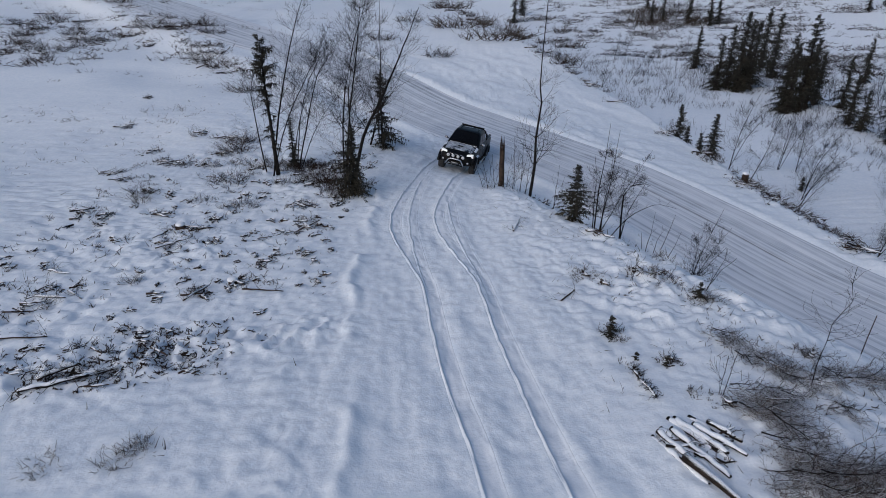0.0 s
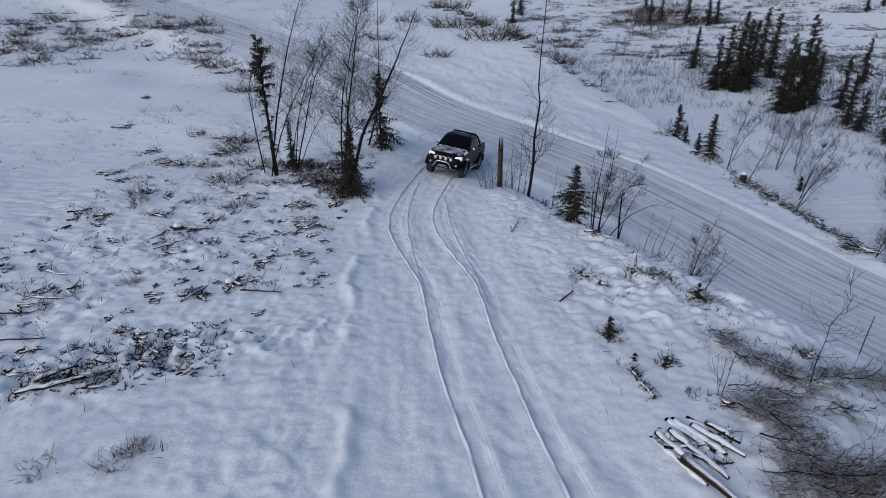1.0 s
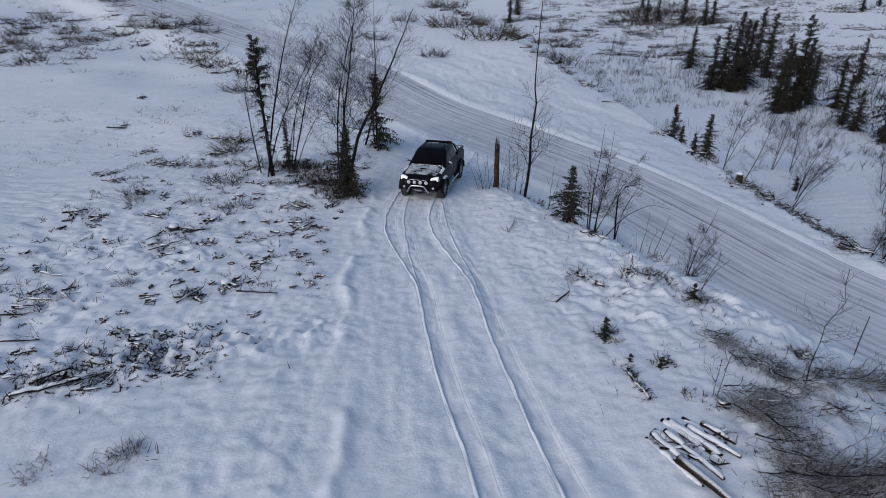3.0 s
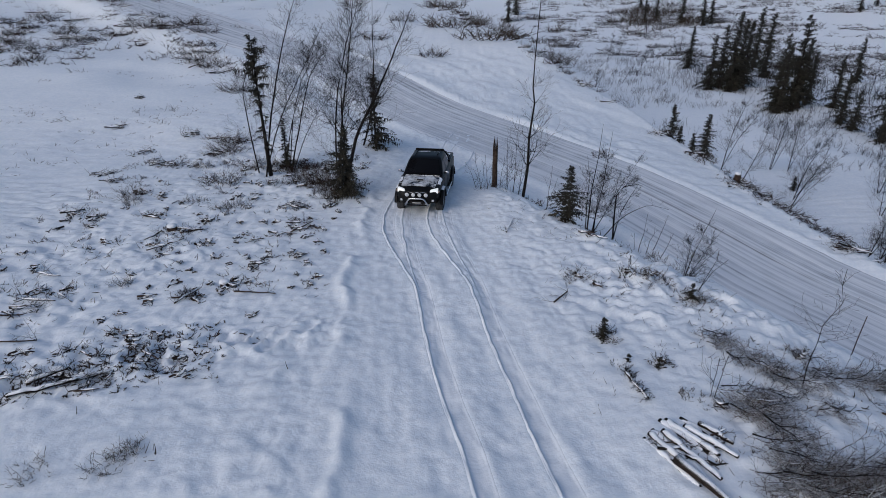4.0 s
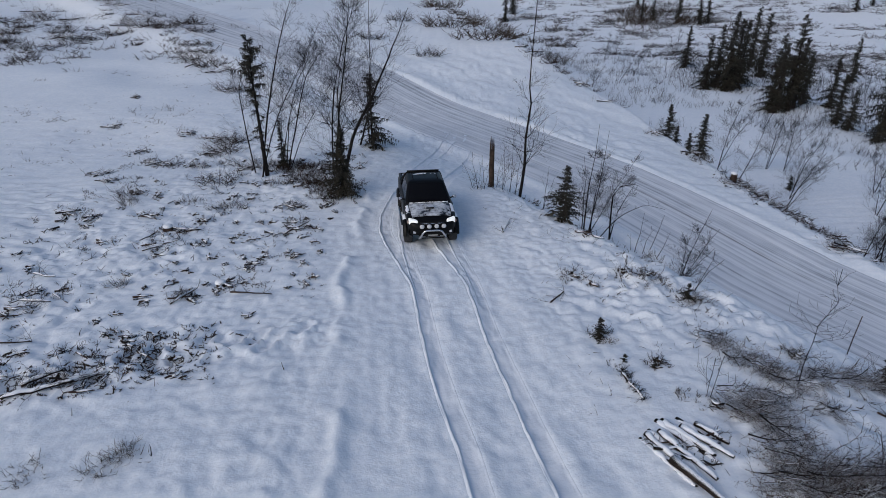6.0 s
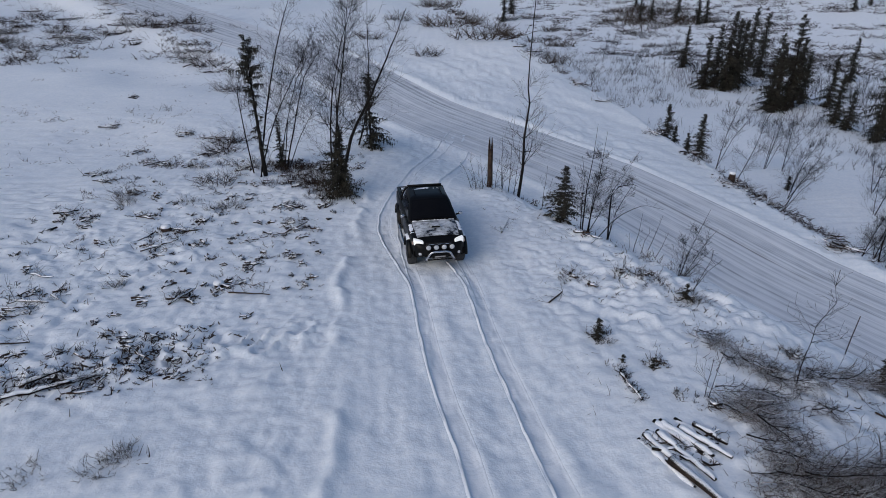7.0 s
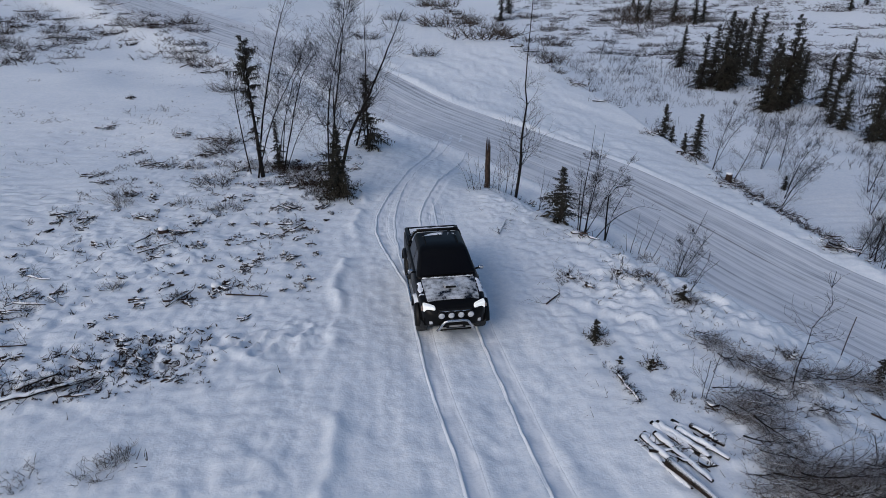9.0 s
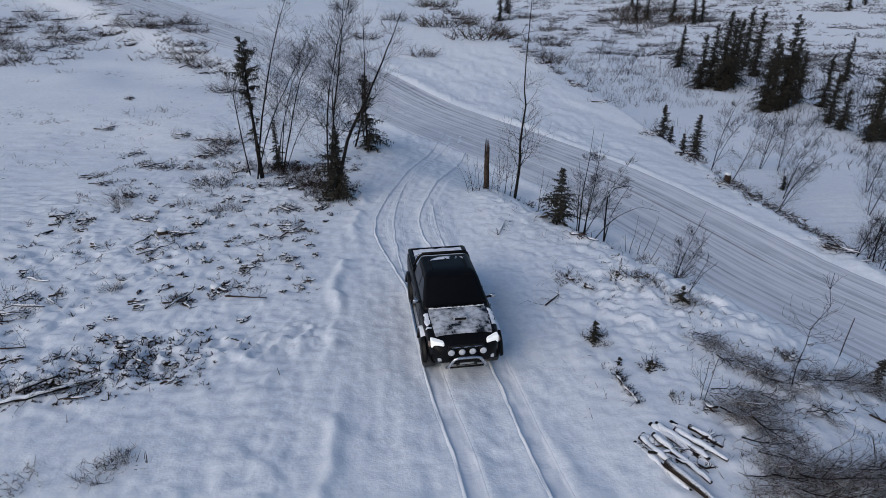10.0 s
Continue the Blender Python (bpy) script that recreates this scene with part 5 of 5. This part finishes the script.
def build_pickup():
    root = new("pickup_truck")
    tagged(root, "black lifted pickup truck with lit headlights and snow on its hood", "pickup truck")
    body = Shell()
    ys = sorted(set([round(-2.46 + 0.04 * i, 3) for i in range(123)]))
    body.rings([hull_ring(y) for y in ys])
    hull = part("body", body, PAINT, root, "glossy black body with wheel arches")

    # cab
    cab = Shell()
    rings = []
    for z, hx, y0, y1 in ((1.24, 0.83, -1.12, 1.04), (1.32, 0.82, -1.02, 1.03), (1.55, 0.75, -0.67, 0.99), (1.74, 0.685, -0.37, 0.93), (1.81, 0.65, -0.24, 0.89), (1.845, 0.57, -0.1, 0.82), (1.858, 0.35, 0.1, 0.65)):
        r = 0.12 * hx
        ring = []
        for cx, cy, a0 in ((hx - r, y1 - r, 0), (-hx + r, y1 - r, 90), (-hx + r, y0 + r, 180), (hx - r, y0 + r, 270)):
            for k in range(5):
                a = radians(a0 + 22.5 * k)
                bow = -0.05 * (1 - (cx / hx) ** 2) if a0 >= 180 else 0
                ring.append((cx + r * math.cos(a), cy + r * math.sin(a) + bow, z))
        rings.append(ring)
    cab.rings(rings)
    cabin = part("cab", cab, PAINT, root, "black cab with rounded roof")

    def pane(name, corners, label, push):
        s = Shell()
        p = [Vector(c) for c in corners]
        n = 8
        grid = []
        for i in range(n + 1):
            for j in range(n + 1):
                u, v = i / n, j / n
                q = p[0].lerp(p[1], u).lerp(p[3].lerp(p[2], u), v)
                grid.append(q + Vector(push) * (1 + 2.2 * (1 - (2 * u - 1) ** 2) if name == "windscreen" else 1))
        s.v = [tuple(q) for q in grid]
        for i in range(n):
            for j in range(n):
                a = i * (n + 1) + j
                s.f.append((a, a + n + 1, a + n + 2, a + 1))
        return part(name, s, GLASS, cabin, label)

    pane("windscreen", [(-0.75, -1.035, 1.325), (0.75, -1.035, 1.325), (0.60, -0.36, 1.76), (-0.60, -0.36, 1.76)], "dark tinted windscreen", (0, -0.035, 0.028))
    pane("rear_window", [(-0.62, 1.03, 1.36), (0.62, 1.03, 1.36), (0.55, 0.945, 1.72), (-0.55, 0.945, 1.72)], "dark rear window", (0, 0.012, 0.004))
    for s in (-1, 1):
        pane("side_window", [(s * 0.815, -0.82, 1.33), (s * 0.815, -0.02, 1.33), (s * 0.70, -0.02, 1.70), (s * 0.70, -0.32, 1.70)], "dark front side window", (s * 0.010, 0, 0.003))
        pane("side_window", [(s * 0.815, 0.05, 1.33), (s * 0.815, 0.85, 1.33), (s * 0.70, 0.80, 1.70), (s * 0.70, 0.05, 1.70)], "dark rear side window", (s * 0.010, 0, 0.003))
    for x in (-0.28, 0.25):
        w = Shell()
        w.tube([(x, -1.13, 1.33), (x + 0.25, -1.06, 1.375), (x + 0.5, -1.05, 1.385)], [0.012, 0.01, 0.008], 5)
        part("wiper", w, TRIM, cabin)
    for x in (-0.46, 0.46):
        rr = Shell()
        rr.tube([(x, -0.08, 1.83), (x, -0.03, 1.885), (x, 0.68, 1.885), (x, 0.75, 1.83)], [0.016] * 4, 6)
        part("roof_rail", rr, TRIM, cabin)

    # hood with scoop, snow left in patches
    hood = Shell()
    rows = []
    for i in range(13):
        y = -2.14 + 1.0 * i / 12
        hw, _, zt = table(y, HULL)
        rows.append([(hw * 0.80 * u, y, zt + 0.062 - 0.05 * u * u + (0.012 if abs(u) > 0.55 else 0)) for u in [k / 8 - 1 for k in range(17)]])
    hood.rings(rows, cap=False, closed=False)
    bonnet = part("hood", hood, DUSTED, root, "black hood under a thin worn dusting of snow")
    for s in (-1, 1):
        seam = Shell()
        seam.tube([(s * table(y, HULL)[0] * 0.82, y, table(y, HULL)[2] + 0.022) for y in (-2.12, -1.9, -1.7, -1.5, -1.3, -1.14)], [0.012] * 6, 6)
        part("hood_seam", seam, TRIM, bonnet)
    scoop = part("air_scoop", with_mat(bevelled((0.36, 0.26, 0.075), (0, -1.55, 1.29), 0.03, None, 3), DUSTED), None, bonnet)
    part("scoop_mouth", with_mat(bevelled((0.28, 0.05, 0.05), (0, -1.67, 1.30), 0.014), TRIM), None, scoop)

    def blanket(name, y0, y1, x0, x1, height, seed, keep, parent, nx=34, ny=26, thick=0.022):
        """A thin uneven layer of snow with ragged holes."""
        s, idx = Shell(), {}
        gx, gy = np.linspace(x0, x1, nx), np.linspace(y0, y1, ny)
        X, Y = np.meshgrid(gx, gy)
        N = lumps(X, Y, 0.22, seed) * 0.6 + lumps(X, Y, 0.09, seed + 1) * 0.4
        for j in range(ny - 1):
            for i in range(nx - 1):
                if keep(gx[i], gy[j], N[j, i]):
                    f = []
                    for a, b in ((j, i), (j, i + 1), (j + 1, i + 1), (j + 1, i)):
                        if (a, b) not in idx:
                            idx[(a, b)] = len(s.v)
                            s.v.append((gx[b], gy[a], height(gx[b], gy[a]) + thick * (1 + 0.5 * N[a, b])))
                        f.append(idx[(a, b)])
                    s.f.append(tuple(f))
        return part(name, s, CAP, parent, "thin ragged layer of snow")

    for s in (-1, 1):
        blanket("snow_patch", -1.86, -1.25, s * 0.73, s * 0.875, lambda x, y: table(y, HULL)[2] - 0.045 - 2.2 * max(0.0, abs(x) - 0.79) ** 1.5, 69 + s, lambda x, y, n: n > -0.45 and abs(x) < 0.85 + 0.05 * n, hull, 14, 60, 0.07)
    blanket("snow_patch", 0.50, 0.90, -0.58, 0.58, lambda x, y: 1.85 - 0.06 * smooth(0.6, 0.92, np.array(y)) - 0.04 * (x / 0.6) ** 2, 63, lambda x, y, n: n + 1.4 * (y - 0.70) + (0.45 if x < -0.05 else -0.02) > 0.0, cabin, 96, 60)
    sill = Shell()
    rnd = random.Random(12)
    edge = [-0.7 + 0.05 * k for k in range(29)]
    sill.tube([(x, -1.105 + 0.05 * (x / 0.7) ** 2 - 0.03, 1.315 - 0.02 * (x / 0.7) ** 2) for x in edge], [rnd.uniform(0.006, 0.03) for _ in edge], 7, cap=True)
    part("snow_patch", sill, CAP, cabin, "snow lodged along the foot of the windscreen")

    # nose
    nose = part("bumper", with_mat(bevelled((1.62, 0.26, 0.24), (0, -2.38, 0.68), 0.07, lambda c: setattr(c, "y", c.y + 0.30 * abs(c.x) ** 2 * (1 if c.y < 0 else 0)), 3), PAINT), None, root, "black front bumper")
    grille = part("grille", with_mat(bevelled((0.86, 0.06, 0.22), (0, -2.46, 0.97), 0.02), TRIM), None, root, "black slatted grille")
    for k in range(3):
        part("grille_bar", with_mat(bevelled((0.80, 0.03, 0.025), (0, -2.495, 0.90 + 0.07 * k), 0.008), CHROME if k == 2 else TRIM), None, grille)
    part("air_intake", with_mat(bevelled((0.80, 0.05, 0.12), (0, -2.50, 0.65), 0.02), TRIM), None, nose)
    for s in (-1, 1):
        def slant(c, s=s):
            c.y += 0.30 * (abs(c.x * s + 0.14)) * (1 if c.x * s > -0.2 else 0)
            c.z += 0.16 * c.x * s
        part("headlight", with_mat(bevelled((0.31, 0.20, 0.20), (s * 0.655, -2.28, 1.02), 0.045, slant, 3), LAMP_ON), None, root, "lit white headlight")
        part("fog_lamp", with_mat(bevelled((0.11, 0.06, 0.09), (s * 0.62, -2.42, 0.70), 0.025), LAMP_OFF), None, nose)
        part("indicator", with_mat(bevelled((0.05, 0.14, 0.09), (s * 0.835, -2.19, 1.01), 0.02), AMBER), None, root)
    for k in range(4):
        x = -0.375 + 0.25 * k
        lamp = Shell()
        n = 16
        prof = ((0.05, -2.44), (0.088, -2.50), (0.092, -2.56), (0.086, -2.585))
        lamp.rings([[(x + r * math.cos(2 * math.pi * j / n), y, 0.965 + r * math.sin(2 * math.pi * j / n)) for j in range(n)] for r, y in prof])
        spot = part("spot_lamp", lamp, TRIM, root, "round auxiliary lamp with pale cover")
        lens = Shell()
        lens.rings([[(x + r * math.cos(2 * math.pi * j / n), y, 0.965 + r * math.sin(2 * math.pi * j / n)) for j in range(n)] for r, y in ((0.082, -2.588), (0.07, -2.598), (0.03, -2.605))])
        part("lens", lens, LAMP_OFF, spot)
    bar = Shell()
    bar.tube([(-0.47, -2.50, 0.50), (-0.43, -2.56, 0.57), (-0.34, -2.60, 0.74), (-0.29, -2.61, 0.80), (-0.2, -2.615, 0.825), (0.2, -2.615, 0.825), (0.29, -2.61, 0.80), (0.34, -2.60, 0.74), (0.43, -2.56, 0.57), (0.47, -2.50, 0.50)], [0.036] * 10, 10, cap=True)
    bull = part("bull_bar", bar, CHROME, root, "polished steel tube bull bar")
    low = Shell()
    low.tube([(-0.40, -2.53, 0.52), (0.40, -2.53, 0.52)], [0.022] * 2, 8, cap=True)
    part("cross_tube", low, TRIM, bull)
    plate = part("number_plate", with_mat(bevelled((0.50, 0.015, 0.11), (0, -2.54, 0.625), 0.006), TRIM), None, nose)
    part("plate_bar", with_mat(bevelled((0.34, 0.006, 0.05), (0, -2.552, 0.625), 0.002), PLATE), None, plate)

    # sides
    for s in (-1, 1):
        arm = Shell()
        arm.tube([(s * 0.84, -0.78, 1.34), (s * 0.93, -0.80, 1.37)], [0.03, 0.025], 6)
        mirror = part("mirror", with_mat(bevelled((0.14, 0.08, 0.11), (s * 0.99, -0.82, 1.40), 0.03), CHROME), None, root, "chrome-backed side mirror")
        part("mirror_arm", arm, TRIM, mirror)
        step = Shell()
        step.tube([(s * 0.86, -0.95, 0.46), (s * 0.97, -0.80, 0.44), (s * 0.97, 0.80, 0.44), (s * 0.86, 0.95, 0.46)], [0.04] * 4, 10, cap=True)
        part("side_step", step, CHROME, root, "polished steel side step")
        for y in (-0.2, 0.62):
            part("door_handle", with_mat(bevelled((0.03, 0.17, 0.035), (s * 0.925, y + 0.05, 1.10), 0.012), CHROME), None, root)
        for y in (-0.95, 0.015, 0.9):
            part("door_gap", with_mat(bevelled((0.012, 0.012, 0.66), (s * 0.909, y, 0.90), 0.003), TRIM), None, root)
        for c in (-AXLE, AXLE):
            fl = Shell()
            rr = []
            for k in range(15):
                a = radians(4 + 172 * k / 14)
                ring = []
                for dr, dx in ((0.50, 0.86), (0.505, 0.985), (0.53, 1.0), (0.585, 0.97), (0.60, 0.89)):
                    ring.append((s * dx, c + dr * math.cos(a), 0.40 + dr * math.sin(a)))
                rr.append(ring)
            fl.rings(rr, cap=False, closed=False)
            flare = part("fender_flare", fl, PAINT, root, "wide black wheel arch flare")
            if c < 0:
                sn = Shell()
                rr = [[(s * dx, c + dr * math.cos(a), 0.405 + dr * math.sin(a)) for dr, dx in ((0.56, 0.985), (0.592, 0.975), (0.612, 0.93), (0.62, 0.87), (0.70, 0.83))] for a in [radians(52 + 62 * k / 8) for k in range(9)]]
                sn.rings(rr, cap=False, closed=False)
                part("snow_patch", sn, CAP, flare, "snow lying on the wing")
            part("mud_flap", with_mat(bevelled((0.28, 0.015, 0.30), (s * 0.80, c + 0.50, 0.40), 0.006), TRIM), None, root)

    # bed, cover, tailgate, styling bar
    bed_rail = part("bed_cover", with_mat(bevelled((1.56, 1.32, 0.05), (0, 1.73, 1.285), 0.02), TRIM), None, root, "black cover over the cargo bed")
    blanket("snow_patch", 1.12, 2.36, -0.74, 0.74, lambda x, y: 1.305, 67, lambda x, y, n: n > -0.75 and abs(x) < 0.74, bed_rail, 72, 56, 0.035)
    part("tailgate", with_mat(bevelled((1.66, 0.07, 0.62), (0, 2.445, 1.04), 0.025), PAINT), None, root)
    for s in (-1, 1):
        part("bed_rail", with_mat(bevelled((0.10, 1.30, 0.10), (s * 0.815, 1.76, 1.315), 0.03), PAINT), None, root)
    part("rear_bumper", with_mat(bevelled((1.60, 0.16, 0.16), (0, 2.52, 0.58), 0.04), TRIM), None, root)
    for s in (-1, 1):
        part("tail_lamp", with_mat(bevelled((0.10, 0.05, 0.34), (s * 0.83, 2.45, 1.02), 0.02), AMBER), None, root)
    sb = Shell()
    sb.tube([(-0.80, 1.34, 1.34), (-0.74, 1.15, 1.58), (-0.67, 1.04, 1.75), (-0.58, 1.01, 1.815), (0.58, 1.01, 1.815), (0.67, 1.04, 1.75), (0.74, 1.15, 1.58), (0.80, 1.34, 1.34)], [0.038] * 8, 10, cap=True)
    sport = part("sports_bar", sb, TRIM, root, "black tubular sports bar behind the cab")
    sb2 = Shell()
    sb2.tube([(-0.62, 0.93, 1.88), (0.62, 0.93, 1.88)], [0.03] * 2, 8, cap=True)
    part("light_bar", sb2, TRIM, sport)
    for s in (-1, 1):
        br = Shell()
        br.tube([(s * 0.68, 1.12, 1.74), (s * 0.76, 1.78, 1.38)], [0.03] * 2, 8, cap=True)
        part("brace", br, CHROME, sport)

    under = Shell()
    for x in (-0.42, 0.42):
        under.tube([(x, -2.2, 0.52), (x, 2.4, 0.56)], [0.06, 0.06], 6, cap=True)
    for y in (-AXLE, AXLE):
        under.tube([(-0.7, y, 0.42), (0.7, y, 0.42)], [0.06, 0.06], 8, cap=True)
    part("chassis", under, TRIM, root)

    wheels = []
    tyre, rim = Shell(), Shell()
    n = 40
    prof = ((0.30, -0.125), (0.375, -0.148), (0.405, -0.135), (0.418, -0.09), (0.42, 0.0), (0.418, 0.09), (0.405, 0.135), (0.375, 0.148), (0.30, 0.125))
    tyre.rings([[(x, (r + (0.012 if j % 2 and r > 0.4 else 0)) * math.cos(2 * math.pi * j / n), (r + (0.012 if j % 2 and r > 0.4 else 0)) * math.sin(2 * math.pi * j / n)) for j in range(n)] for r, x in prof])
    rim.rings([[(x, r * math.cos(2 * math.pi * j / 24), r * math.sin(2 * math.pi * j / 24)) for j in range(24)] for r, x in ((0.20, -0.12), (0.215, -0.132), (0.205, -0.10), (0.20, 0.10), (0.215, 0.132), (0.20, 0.12))], cap=False)
    for k in range(6):
        a = 2 * math.pi * k / 6
        for side in (-1, 1):
            rim.tube([(side * 0.115, 0.04 * math.cos(a), 0.04 * math.sin(a)), (side * 0.10, 0.21 * math.cos(a), 0.21 * math.sin(a))], [0.045, 0.028], 5)
    rim.tube([(-0.125, 0, 0), (0.125, 0, 0)], [0.065, 0.065], 12, cap=True)
    tyre_me, rim_me = tyre.make("tyre", RUBBER), rim.make("rim", RIM)
    for x, y in ((-TRACK, -AXLE), (TRACK, -AXLE), (-TRACK, AXLE), (TRACK, AXLE)):
        w = new("wheel")
        w.parent = root
        w.matrix_basis = pose(x, y, TYRE)
        part("tyre", tyre_me, RUBBER, w, "chunky all-terrain tyre")
        part("rim", rim_me, RIM, w, "grey alloy rim")
        wheels.append((w, x, y))
    return root, wheels


pickup, pickup_wheels = build_pickup()


def motions():
    """The pickup turns off the road and drives down the lane; its wheels roll."""
    spots = [(0.0, 0.66, 30.75, -14), (1.0, 0.27, 29.25, -17), (2.0, -0.28, 27.5, -19), (3.8, -0.72, 24.8, -9.2), (4.5, -0.74, 23.75, -3.4), (5.6, -0.64, 21.95, 5.5), (6.8, -0.43, 19.95, 9.4),
             (7.5, -0.25, 18.6, 9.3), (8.3, -0.05, 17.0, 8.2), (9.2, 0.2, 15.12, 7.9), (10.0, 0.36, 13.98, 8.2)]
    track = curve_through([(t * 2, x, y) for t, x, y, _ in spots], 0.4)
    yaw = curve_through([(t * 2, a, 0) for t, _, _, a in spots], 0.4)
    times = np.arange(0, 10.01, 0.2)
    x, y = np.interp(times * 2, track[:, 0], track[:, 1]), np.interp(times * 2, track[:, 0], track[:, 2])
    a = np.interp(times * 2, yaw[:, 0], yaw[:, 1])
    kernel = np.array([1, 2, 3, 2, 1]) / 9
    x, y, a = [np.concatenate([v[:2], np.convolve(v, kernel, "valid"), v[-2:]]) for v in (x, y, a)]
    rows, turned, angle = [], [], 0.0
    for i, t in enumerate(times):
        fx, fy = math.sin(radians(a[i])), -math.cos(radians(a[i]))
        front, rear = float(land(x[i] + fx * AXLE, y[i] + fy * AXLE)), float(land(x[i] - fx * AXLE, y[i] - fy * AXLE))
        left, right = float(land(x[i] + fy * TRACK, y[i] - fx * TRACK)), float(land(x[i] - fy * TRACK, y[i] + fx * TRACK))
        pitch = math.degrees(math.atan2(rear - front, 2 * AXLE))
        roll = math.degrees(math.atan2(left - right, 2 * TRACK))
        rows.append((float(t), pose(x[i], y[i], (front + rear) / 2 - 0.045, pitch, roll, a[i])))
        if i:
            angle += math.degrees(math.hypot(x[i] - x[i - 1], y[i] - y[i - 1]) / TYRE)
        turned.append((float(t), angle))
    walk(pickup, rows)
    for w, wx, wy in pickup_wheels:
        walk(w, [(t, pose(wx, wy, TYRE, g)) for t, g in turned])


motions()
